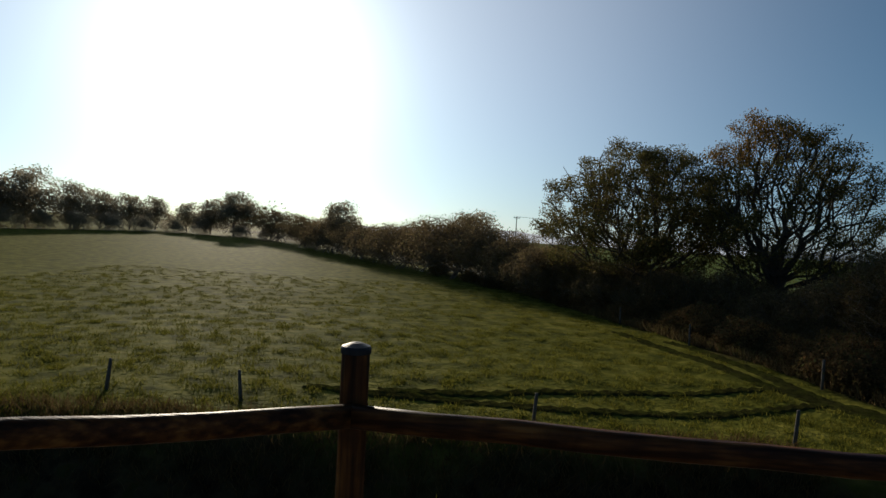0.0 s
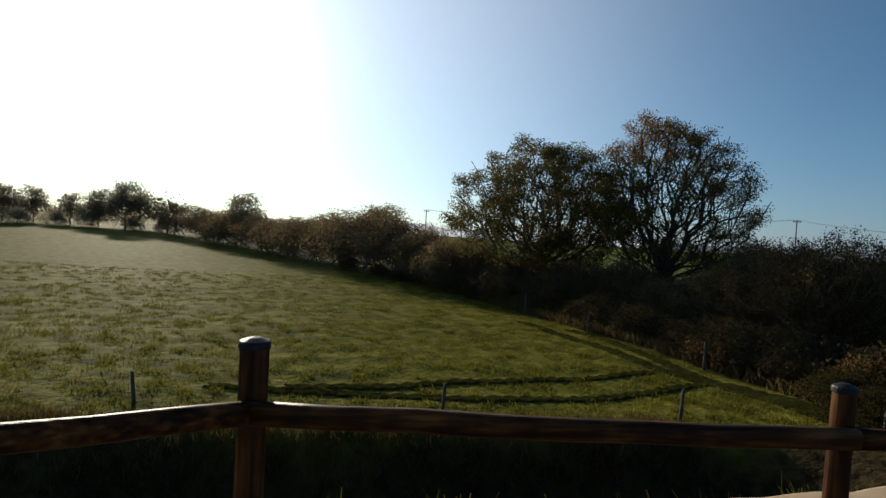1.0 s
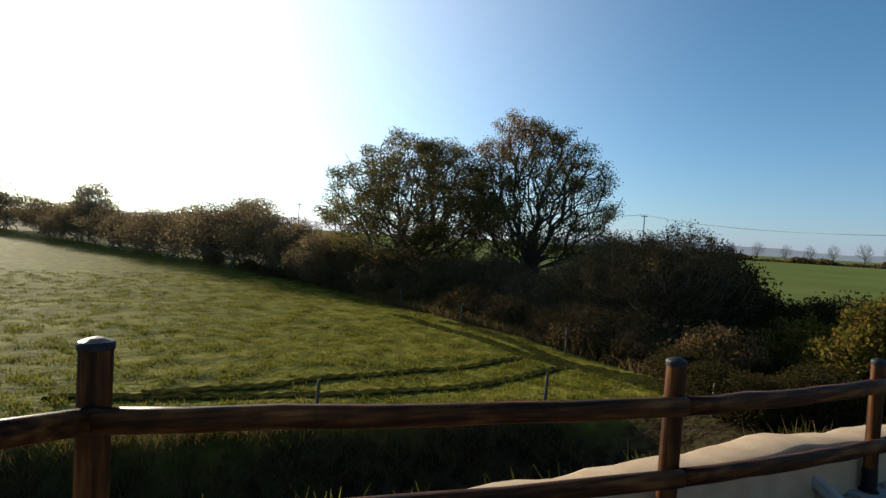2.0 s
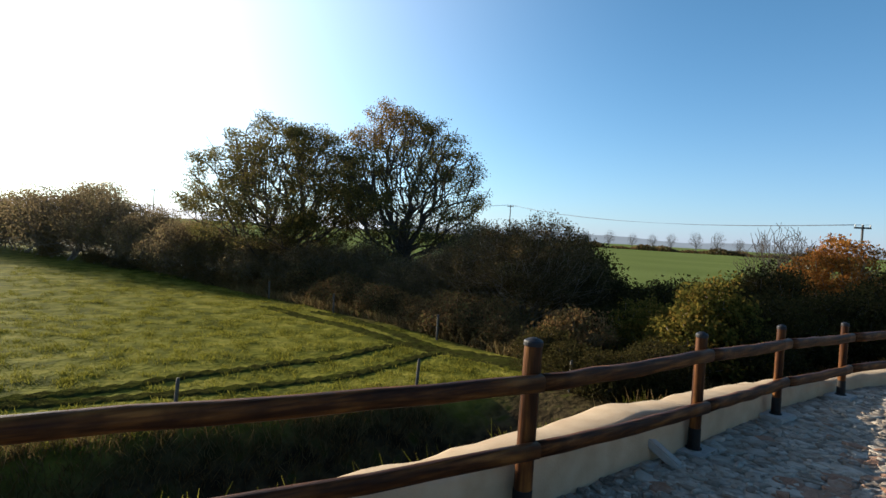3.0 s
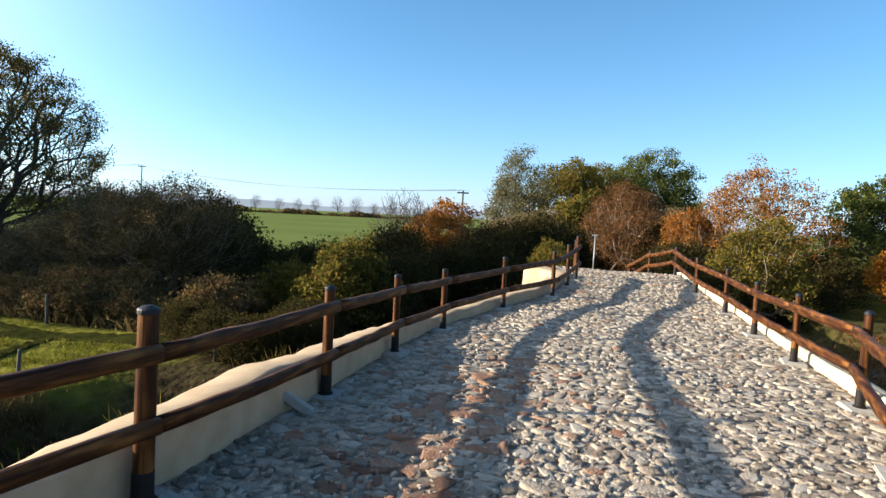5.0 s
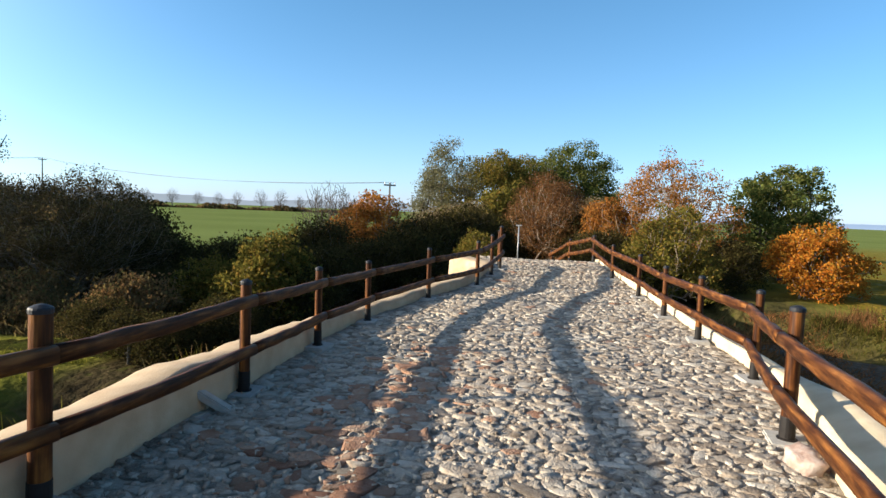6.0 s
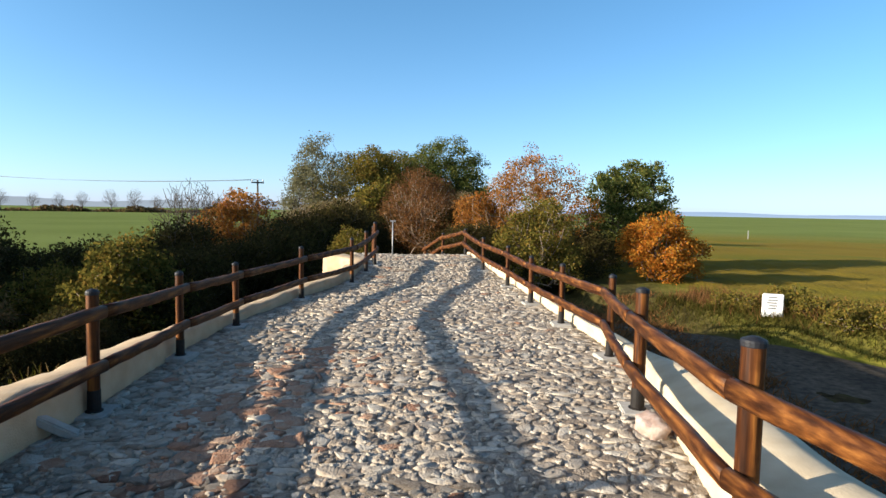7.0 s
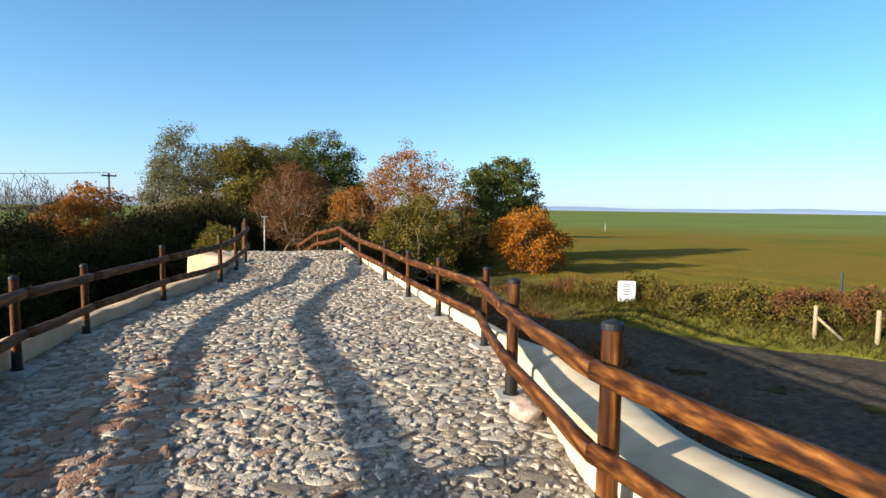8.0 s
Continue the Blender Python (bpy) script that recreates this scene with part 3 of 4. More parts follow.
def crown_points(n, w, h, base, rng, lumps=7, hollow=0.35, taper=0.22, bumps=1.0):
    """Points in a lumpy crown: an egg of width w from base to h, with bulges and gaps."""
    dirs = rng.normal(size=(lumps, 3))
    dirs /= np.linalg.norm(dirs, axis=1)[:, None]
    amp = rng.uniform(-0.5, 0.4, lumps) * bumps
    out = []
    cz, rz = (base + h) / 2, (h - base) / 2
    while len(out) < n:
        d = rng.normal(size=3)
        d /= np.linalg.norm(d)
        r = (hollow + (1 - hollow) * rng.random() ** 0.6)
        k = 1 + float(np.sum(amp * np.maximum(0, dirs @ d - 0.55) * 2.2))
        egg = 1.0 - taper * d[2]
        r *= 1.08 if rng.random() < 0.05 else 1.0
        p = d * r * min(k, 1.25) * (w / 2 * egg, w / 2 * egg, rz) + (0, 0, cz)
        out.append(p)
    return np.array(out)


def plant(name, label, height, width, base, trunk_r, leaf_mat, leaves, leaf_size, seed, bark=BARK, points=420, tip=0.012, jitter=0.28, stems=1, category="tree",
          bare=0.0, lumps=7, extra=None, fork=0.25, hollow=0.3, kind="", inner=0.0, egg=0.22, bumps=1.0):
    """A tree or shrub: a limb mesh and a crown of separate small leaves, rooted at its origin."""
    rng = np.random.default_rng(seed)
    root = new(name)
    pts = crown_points(points, width, height, base, rng, lumps, hollow, egg, bumps)
    verts, faces, tips = [], [], []
    groups = [pts]
    if stems > 1:
        ang = np.arctan2(pts[:, 1], pts[:, 0]) + rng.normal(0, 0.4, len(pts))
        groups = [pts[(np.floor((ang + math.pi) / (2 * math.pi) * stems) % stems) == s] for s in range(stems)]
    off = 0
    for s, g in enumerate(groups):
        if len(g) < 3:
            continue
        foot = (rng.normal(0, 0.12 * width * (stems > 1)), rng.normal(0, 0.12 * width * (stems > 1)), -0.2)
        topz = base + (height - base) * fork
        tr = [foot] + [(foot[0] * (1 - t) + rng.normal(0, 0.03 * topz), foot[1] * (1 - t) + rng.normal(0, 0.03 * topz), -0.2 + (topz + 0.2) * t) for t in (0.25, 0.5, 0.7, 0.85, 1.0)]
        N, par = skeleton_of(g, tr, rng)
        V, F, kids = limbs(N, par, tip, trunk_r / math.sqrt(stems))
        verts.append(V)
        faces += [tuple(i + off for i in f) for f in F]
        off += len(V)
        far = np.array([i >= len(tr) and kids[i] <= 1 for i in range(len(N))])
        tips.append(N[far])
    child(new("trunk", mesh_of("trunk", np.concatenate(verts), faces, bark, True)), root)
    T = np.concatenate(tips)
    if leaves:
        mid = np.array((0, 0, (base + height) / 2))
        rr = np.linalg.norm((T - mid) / (width / 2, width / 2, (height - base) / 2), axis=1)
        keep = T[rng.random(len(T)) >= bare + inner * np.clip(1.25 - 1.5 * rr, 0, 1)]
        per = max(1, leaves // max(1, len(keep)))
        if extra:
            mask = extra(keep)
            v, f = leaf_cloud(keep[mask], per, leaf_size, jitter, rng)
            if len(v):
                child(new("crown", mesh_of("crown", v, f, L_OAKR)), root, "patch of turning orange-brown leaves")
            keep = keep[~mask]
        v, f = leaf_cloud(keep, per, leaf_size, jitter, rng)
        child(new("crown", mesh_of("crown", v, f, leaf_mat)), root)
    return tagged(root, label, category, kind=kind)


def polar(bearing, d, z=None):
    """A place at a compass bearing from the y axis, d metres from the standpoint on the bridge."""
    x, y = 0.05 + d * math.sin(radians(bearing)), 0.65 + d * math.cos(radians(bearing))
    return (x, y, ground_at(x, y) - 0.03 if z is None else z)


def put(ob, bearing, d, turn=0, scale=1.0, z=None):
    ob.matrix_basis = pose(*polar(bearing, d, z), 0, 0, turn) @ Matrix.Scale(scale, 4)
    return ob


def again(ob, bearing, d, turn, scale=1.0, squash=1.0, label=""):
    c = copy_thing(ob, pose(*polar(bearing, d), 0, 0, turn) @ Matrix.Diagonal((scale, scale, scale * squash, 1)))
    if label:
        c["label"] = label
    return c


# the two field oaks behind the hedge
put(plant("oak_tree", "broad spreading oak with thinning olive autumn leaves behind the hedge", 11.6, 13.0, 1.6, 0.55, L_OAK, 100000, 0.085, 11, points=1400, jitter=0.33, tip=0.022, fork=0.2, inner=0.7, bare=0.36, lumps=16, hollow=0.3, egg=0.13, bumps=0.12), 20.5, 41.5)
put(plant("oak_tree", "tall half-bare oak with orange-tinged top behind the hedge", 12.4, 10.0, 1.6, 0.48, L_OAK, 60000, 0.08, 23, points=1400, jitter=0.3, tip=0.022, bare=0.55, fork=0.24, inner=0.6, lumps=16, hollow=0.25, egg=0.27, bumps=0.2, extra=lambda p: (p[:, 2] > 9.0) & (p[:, 0] < -0.2)), 31.9, 37.5)

# hedge along the meadow
haw = put(plant("hawthorn", "dense dark hawthorn thicket with bare twig tips", 5.5, 7.4, 0.2, 0.16, L_DARK, 48000, 0.06, 31, bark=TWIG, points=1100, jitter=0.2, stems=7, category="shrub", lumps=9, hollow=0.2, tip=0.008), 44.0, 27.0)
shr = put(plant("hedge_shrub", "brown-green hedge shrub with bramble at its foot", 3.0, 4.2, 0.1, 0.1, L_HEDGE, 24000, 0.055, 37, bark=TWIG, points=560, jitter=0.2, stems=6, category="shrub", hollow=0.2, tip=0.008), 33, 32.5)
brm = put(plant("bramble", "low russet bramble clump at the meadow edge", 1.5, 2.6, 0.05, 0.04, L_BRAMBLE, 7500, 0.075, 41, bark=TWIG, points=180, jitter=0.2, stems=7, category="shrub", hollow=0.15, tip=0.006), 30, 29.5)
rnd = random.Random(5)
shd = put(plant("thicket_shrub", "dense thicket shrub beside the bridge bank, leaves darkened for shade", 3.0, 4.2, 0.1, 0.1, L_THICK, 14000, 0.085, 39, bark=BARK, points=480, jitter=0.22, stems=6, category="shrub", hollow=0.2, tip=0.008), 57, 27)
thin = put(plant("hedge_shrub", "thinly leaved brown hedge shrub against the misty light", 3.0, 4.2, 0.1, 0.1, L_HEDGE, 15000, 0.055, 37, bark=TWIG, points=560, jitter=0.22, stems=6, category="shrub", hollow=0.2, tip=0.006), -9.8, 101, 0, 1.6)
for be, d, s, q in [(29, 35, 1.15, 1), (26, 36, 1.0, 1.1), (23, 37.5, 1.1, 1), (19, 40, 1.15, 1), (15.5, 43, 1.25, 1), (12.5, 45, 1.3, 1.1), (9.5, 50, 1.35, 1.15), (6.5, 55, 1.4, 1.3), (4, 60, 1.6, 1.35), (1.5, 65, 1.5, 1.25), (-1, 70, 1.5, 1.2), (-3.5, 78, 1.5, 1.15), (-6, 85, 1.5, 1.1), (-8.5, 95, 1.6, 1.1), (-11, 108, 1.7, 1.1), (-13.5, 122, 1.9, 1.1), (-16.5, 140, 2.2, 1.2), (36, 31, 1.1, 1.1), (40, 33, 1.4, 1.2)]:
    again(thin if d > 52 else shr, be, d, rnd.uniform(0, 360), s, q * (0.66 if d > 52 else 1))
brg = put(plant("nettle_clump", "dark green-brown nettle and bramble clump at the meadow edge", 1.3, 2.3, 0.05, 0.04, L_DARK, 6500, 0.075, 43, bark=TWIG, points=200, jitter=0.2, stems=7, category="shrub", hollow=0.15, tip=0.006), 31, 28.6)
for k, (be, d) in enumerate([(39, 24.2), (36.5, 25.4), (34.5, 26.7), (32.5, 28.2), (27.5, 31.7), (25, 33.4), (22.5, 35.2), (20, 37), (17.5, 39.2), (15, 41.5), (12.5, 44), (10, 47.5), (7.5, 51), (5, 55), (42, 23.5), (45, 22.8), (2, 61), (48.5, 22), (40.5, 25.5), (29, 32), (24, 36), (18.8, 40), (41.5, 24.6), (38, 25.2), (35.5, 26.2), (33.5, 27.6), (30.8, 29.8), (28.2, 31.2), (26.3, 32.8), (23.6, 34.6), (21.3, 36.4), (16.2, 40.5), (37.2, 26.8), (34, 28.8), (31.4, 31.2)]):
    again(brg if k % 3 == 0 else brm, be, d, rnd.uniform(0, 360), rnd.uniform(0.65, 1.15), rnd.uniform(0.75, 1.25))

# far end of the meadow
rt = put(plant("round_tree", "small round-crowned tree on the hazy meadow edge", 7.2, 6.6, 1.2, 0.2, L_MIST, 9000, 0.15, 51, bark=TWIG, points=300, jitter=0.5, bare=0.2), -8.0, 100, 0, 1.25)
bt = put(plant("bare_tree", "slender nearly bare tree beside the far wood", 8.0, 6.5, 1.4, 0.16, L_OAK, 700, 0.28, 57, points=330, tip=0.03, bare=0.6), -14.2, 128)
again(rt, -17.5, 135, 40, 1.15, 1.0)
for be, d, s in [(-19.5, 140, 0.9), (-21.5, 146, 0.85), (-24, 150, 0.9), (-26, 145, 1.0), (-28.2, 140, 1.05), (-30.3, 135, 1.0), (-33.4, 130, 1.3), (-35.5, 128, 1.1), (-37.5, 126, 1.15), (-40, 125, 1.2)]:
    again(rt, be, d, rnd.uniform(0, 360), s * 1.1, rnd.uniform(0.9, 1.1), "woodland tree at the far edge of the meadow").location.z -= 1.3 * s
thk = put(plant("far_thicket", "undergrowth at the foot of the far wood, leaves paled for mist", 6.0, 9.0, 0.1, 0.15, L_MIST, 11000, 0.16, 59, bark=TWIG, points=220, jitter=0.6, stems=6, category="shrub", hollow=0.15, tip=0.02), -20.0, 137, 0, 0.65)
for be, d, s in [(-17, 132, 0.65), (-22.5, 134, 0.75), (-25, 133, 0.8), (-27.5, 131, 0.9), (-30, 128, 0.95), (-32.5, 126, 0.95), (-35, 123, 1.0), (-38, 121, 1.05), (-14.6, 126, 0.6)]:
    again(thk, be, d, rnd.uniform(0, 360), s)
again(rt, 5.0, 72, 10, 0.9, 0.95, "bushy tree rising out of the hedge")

# thicket north of the bridge, towards the far end
gb = put(plant("sallow", "yellow-green sallow bush beside the ditch", 3.3, 4.2, 0.1, 0.1, L_OLIVE, 13000, 0.11, 61, bark=TWIG, points=330, jitter=0.22, stems=6, category="shrub", hollow=0.2), 60.2, 22.0)
again(gb, 55.2, 23.5, 70, 0.7)
again(gb, 80.5, 25, 160, 0.5)
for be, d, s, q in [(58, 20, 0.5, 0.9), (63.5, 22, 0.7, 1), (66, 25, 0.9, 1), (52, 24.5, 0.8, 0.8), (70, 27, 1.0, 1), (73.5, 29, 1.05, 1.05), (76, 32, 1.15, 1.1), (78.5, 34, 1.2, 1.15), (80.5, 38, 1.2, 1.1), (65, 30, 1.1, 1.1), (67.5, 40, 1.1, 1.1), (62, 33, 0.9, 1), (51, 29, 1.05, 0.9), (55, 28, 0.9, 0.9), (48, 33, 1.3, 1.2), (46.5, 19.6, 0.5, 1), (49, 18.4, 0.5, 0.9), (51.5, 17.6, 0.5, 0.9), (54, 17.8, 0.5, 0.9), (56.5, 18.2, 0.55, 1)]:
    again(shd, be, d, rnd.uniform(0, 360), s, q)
o1 = put(plant("maple", "orange-leaved field maple bush beside the thicket", 5.4, 5.0, 0.5, 0.12, L_ORANGE, 14000, 0.1, 67, bark=TWIG, points=330, jitter=0.25, stems=4, category="tree", bare=0.25), 70.0, 33)
put(plant("bare_shrub", "grey leafless thorn bush with fine twigs", 6.3, 5.4, 0.4, 0.14, L_DARK, 0, 0.1, 71, bark=BARK, points=1500, tip=0.024, stems=5, category="shrub", bare=0.7, hollow=0.1), 66.2, 43)
put(plant("willow", "pale grey-green willow with feathery crown", 11.0, 6.4, 0.6, 0.3, L_WILLOW, 17000, 0.12, 73, points=480, jitter=0.36, stems=3, bare=0.25, bumps=1.1, lumps=10, egg=0.3), 76.2, 55)
ok = put(plant("oak_tree", "rounded olive-green oak with yellowing crown", 10.9, 11.0, 0.6, 0.35, L_OLIVE, 42000, 0.15, 79, points=560, jitter=0.42, bumps=0.5, lumps=12), 81.4, 62)
put(plant("oak_tree", "dark green oak with dense rounded crown", 12.0, 12.4, 0.8, 0.35, L_GREEN, 44000, 0.15, 83, points=560, jitter=0.42, bumps=0.5, lumps=12), 88.8, 66)
again(ok, 85.2, 70, 130, 1.02, 1.02, "yellow-olive oak standing between two other oaks")
put(plant("russet_shrub", "tall russet-brown shrub with fine twigs", 6.6, 6.6, 0.2, 0.14, L_RUSSET, 24000, 0.08, 89, bark=TWIG, points=620, jitter=0.3, stems=6, category="shrub", bare=0.1, bumps=0.5), 87.2, 44)
put(plant("maple", "orange autumn maple with thinning top", 8.1, 6.8, 0.5, 0.2, L_ORANGE, 19000, 0.09, 97, bark=TWIG, points=700, jitter=0.26, bare=0.4, stems=3, bumps=0.7, lumps=10), 97.6, 37)
put(plant("hazel", "green and yellow hazel bush below the orange maple", 5.0, 4.8, 0.3, 0.12, L_OLIVE, 15000, 0.1, 101, bark=TWIG, points=300, jitter=0.24, stems=5, category="shrub", bumps=1.5, bare=0.2), 98.6, 31)
again(o1, 92.6, 37, 120, 0.85, 1.05, "orange-brown maple bush beside the lane")
for be, d, s, q in [(92, 33, 0.9, 0.9), (95, 31, 0.85, 0.85), (101, 33, 0.85, 0.85), (84, 47, 1.3, 1.1), (90, 44, 1.2, 1.1), (103.5, 36, 0.95, 0.9)]:
    again(shd, be, d, rnd.uniform(0, 360), s, q)
put(plant("alder", "dark green broad-leaved tree with layered branches", 7.6, 6.6, 0.3, 0.25, L_GREEN, 26000, 0.13, 103, points=380, jitter=0.27, bare=0.22, inner=0.3, bumps=0.9, lumps=12, egg=0.2), 107.0, 42)
put(plant("golden_shrub", "golden orange autumn shrub on the field edge", 3.7, 4.6, -0.3, 0.12, L_GOLD, 14000, 0.1, 107, bark=TWIG, points=300, jitter=0.22, stems=6, category="shrub", bare=0.28, bumps=1.0, lumps=12, egg=0.1), 108.9, 33, 0, 1.0)

for be, d, s, q in [(72.5, 44, 1.3, 1.1), (76, 46, 1.5, 1.2), (79, 48, 1.6, 1.3), (82, 49, 1.6, 1.4), (84.5, 52, 1.6, 1.3), (90.5, 50, 1.6, 1.4), (94, 42, 1.2, 1.3)]:
    again(gb if int(d) % 2 else shr, be, d, rnd.uniform(0, 360), s, q * 0.85, "brown-olive undergrowth shrub at the foot of the trees")

# avenue on the skyline
MISTWIG = material("misty_twig", [(0.08, 0.075, 0.07), (0.12, 0.11, 0.105)], 0.95, 4, 0, stain=0)
av = put(plant("avenue_tree", "distant bare avenue tree on the skyline", 13, 8.0, 2.5, 0.3, L_WILLOW, 0, 0.5, 109, bark=MISTWIG, points=330, tip=0.07, jitter=0.5), 46.0, 420)
for i, be in enumerate([43.0, 44.6, 48.0, 49.6, 51.7, 53.8, 55.6, 57.2, 59.3, 61.0, 62.8, 64.6]):
    again(av, be, 420 + rnd.uniform(-10, 30), rnd.uniform(0, 360), rnd.uniform(0.9, 1.4))


# ---- track, verge and things south of the bridge ----
U, NV = Vector((-0.76, -0.65, 0)), Vector((0.65, -0.76, 0))
tv, tf = [], []
for i in range(90):
    s = -7 + i * 0.45
    c = Vector((18.0, -11.2, 0)) + U * s
    for j in range(13):
        k = j / 12
        p = c - NV * (9.6 * k + 0.25 * math.sin(s * 0.9) * (j in (0, 12)))
        tv.append((p.x, p.y, ground_at(p.x, p.y) + 0.035 + 0.03 * math.sin(k * 9.4) + 0.012 * math.sin(s * 3.1 + j)))
for i in range(89):
    for j in range(12):
        a = i * 13 + j
        tf.append((a, a + 1, a + 14, a + 13))
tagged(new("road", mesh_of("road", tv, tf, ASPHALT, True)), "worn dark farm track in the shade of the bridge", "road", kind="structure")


def blades(name, xs, ys, h0, h1, mat, label, seed, lean=0.35, width=0.012, lift=0.0, category="grass"):
    """Bent grass blades rooted on the ground; one object of stuff."""
    rng = np.random.default_rng(seed)
    n = len(xs)
    base = np.stack([xs, ys, ground_z(xs, ys) - 0.02 + lift], -1)
    a = rng.uniform(0, 2 * np.pi, n)
    side = np.stack([np.cos(a), np.sin(a), np.zeros(n)], -1) * width
    h = rng.uniform(h0, h1, n)[:, None]
    d = rng.normal(0, lean, (n, 3))
    d[:, 2] = 1
    mid, tip = base + d * h * 0.55, base + d * h + rng.normal(0, 0.16, (n, 3)) * h
    v = np.stack([base - side, base + side, mid + side * 0.7, mid - side * 0.7, tip + side * 0.15, tip - side * 0.15], 1)
    k = np.arange(n)[:, None] * 6
    f = np.concatenate([k + [0, 1, 2, 3], k + [3, 2, 4, 5]])
    return tagged(new(name, mesh_of(name, v, f, mat)), label, category, kind="stuff")


def cluster(n, x0, x1, y0, y1, seed, tufts=0, spread=0.12, near=None):
    rng = np.random.default_rng(seed)
    if tufts:
        cx, cy = rng.uniform(x0, x1, tufts), rng.uniform(y0, y1, tufts)
        if near:
            keep = near(cx, cy, rng)
            cx, cy = cx[keep], cy[keep]
        k = rng.integers(0, len(cx), n)
        return cx[k] + rng.normal(0, spread, n), cy[k] + rng.normal(0, spread, n)
    return rng.uniform(x0, x1, n), rng.uniform(y0, y1, n)


def hedge_side(x, y):
    return x - np.interp(y, HEDGE_Y, HEDGE_X)


RUTS = [([(-3, 16.6), (0, 16.4), (2.3, 16.2), (4.4, 16.0), (6.2, 16.2), (8.2, 16.4), (11, 17.5), (12.9, 18.2)], 0.6),
        ([(-1, 16.7), (2.4, 17.2), (4.2, 17.7), (6.4, 18.2), (8.8, 18.7), (11.3, 19.5), (12.6, 19.7)], 0.6),
        ([(10.2, 30), (10.7, 27.4), (11.4, 24.2), (11.9, 20.5), (12.9, 17.6), (13.6, 15.6), (13.9, 13)], 0.75),
        ([(12.0, 28), (12.4, 26.4), (12.7, 22.9), (12.95, 19), (13.9, 16.8), (14.4, 15)], 0.7)]
RUN = np.array([(p.x, p.y) for line, w in RUTS for p in glide(line, 0.3)])


def off_ruts(x, y):
    return np.array([np.min((RUN[:, 0] - a) ** 2 + (RUN[:, 1] - e) ** 2) for a, e in zip(x, y)]) > 0.4 ** 2


xs, ys = cluster(110000, -26, 13.5, 13.4, 52, 1, 9000, 0.14, lambda x, y, r: off_ruts(x, y) & (hedge_side(x, y) < -0.2) & (r.random(len(x)) < (15 / y) ** 1.2))
blades("meadow_grass", xs, ys, 0.05, 0.15, L_GRASS, "short tussocky green meadow grass", 2, 0.5, 0.012)
xs, ys = cluster(14000, -16, 9, 12.4, 14.2, 3, 1500, 0.12)
blades("rim_grass", xs, ys, 0.1, 0.32, L_DRY, "pale dry grass along the ditch rim", 4, 0.5, 0.009)
xs, ys = cluster(11000, -7, 9, 4.6, 9.5, 5, 700, 0.2)
blades("ditch_weeds", xs, ys, 0.12, 0.4, L_DARK, "dark tangled weeds on the ditch banks", 6, 0.6, 0.012)
xs, ys = cluster(60000, 3.6, 20, 3.8, 14.4, 7, 4200, 0.2, lambda x, y, r: (y > np.interp(x, LX, LY) + 0.5) & (y < np.interp(x, LX, LY) + np.where(x < 5, 2.2, 5.8) + 0.7 * np.sin(x * 2)) & (x > 3.0))
blades("bank_grass", xs, ys, 0.08, 0.26, L_GRASS, "sunlit rough grass on the bank beside the parapet", 8, 0.5, 0.01)
xs, ys = cluster(26000, 3.6, 20, 3.8, 14.0, 9, 1100, 0.24, lambda x, y, r: (y > np.interp(x, LX, LY) + 0.55) & (y < np.interp(x, LX, LY) + 6.0 + 0.7 * np.sin(x * 2)) & (x > 4.5))
blades("bank_weeds", xs, ys, 0.12, 0.36, L_DRY, "russet and straw-coloured weeds on the bank", 10, 0.45, 0.009)
xs, ys = cluster(26000, 3.6, 10.5, 4.6, 10.5, 93, 1500, 0.16, lambda x, y, r: (y > np.interp(x, LX, LY) + 0.8) & (y < np.interp(x, LX, LY) + 1.6 + (x - 3.0) * 0.9))
blades("slope_grass", xs[:17000], ys[:17000], 0.1, 0.3, L_GRASS, "yellow-green rough grass on the slope below the parapet", 94, 0.45, 0.011)
blades("slope_weeds", xs[17000:], ys[17000:], 0.15, 0.42, L_STRAW, "rusty dry weeds on the slope below the parapet", 95, 0.4, 0.01)
xs, ys = cluster(7000, -2.5, 5.5, 3.6, 4.9, 91, 330, 0.12, lambda x, y, r: (y > np.interp(x, LX, LY) + 0.62) & (y < np.interp(x, LX, LY) + 1.25))
blades("foot_grass", xs, ys, 0.1, 0.3, L_GRASS, "sunlit green grass tufts behind the parapet", 92, 0.45, 0.008)
rng = np.random.default_rng(12)
yy = rng.uniform(9, 62, 22000)
xx = np.interp(yy, HEDGE_Y, HEDGE_X) + np.abs(rng.normal(0.0, 1.0, 22000)) - 0.15
blades("hedge_grass", xx, yy, 0.12, 0.55, L_STRAW, "tall dry grass along the hedge foot", 13, 0.4, 0.016)
rng = np.random.default_rng(14)
s_, w_ = rng.uniform(-7, 30, 30000), np.abs(rng.normal(0, 1, 30000)) * 1.7 + rng.uniform(0, 1.6, 30000)
blades("verge_grass", 18.2 + U.x * s_ + NV.x * w_, -11.4 + U.y * s_ + NV.y * w_, 0.08, 0.32, L_VERGE, "rough green verge grass beside the track", 15, 0.45, 0.013)
s_, w_ = rng.uniform(-7, 30, 14000), rng.normal(3.6, 0.9, 14000)
blades("verge_weeds", 18.2 + U.x * s_ + NV.x * w_, -11.4 + U.y * s_ + NV.y * w_, 0.25, 0.55, L_RUSSET, "russet dead weeds on the field edge", 16, 0.3, 0.012)
xs, ys = cluster(14000, 9, 26, -8, -1.6, 17, 700, 0.25, lambda x, y, r: y < np.interp(x, RX, RY) - 0.8)
blades("slope_litter", xs, ys, 0.06, 0.25, L_RUSSET, "brown fallen leaves and weeds on the bank", 18, 0.9, 0.02)
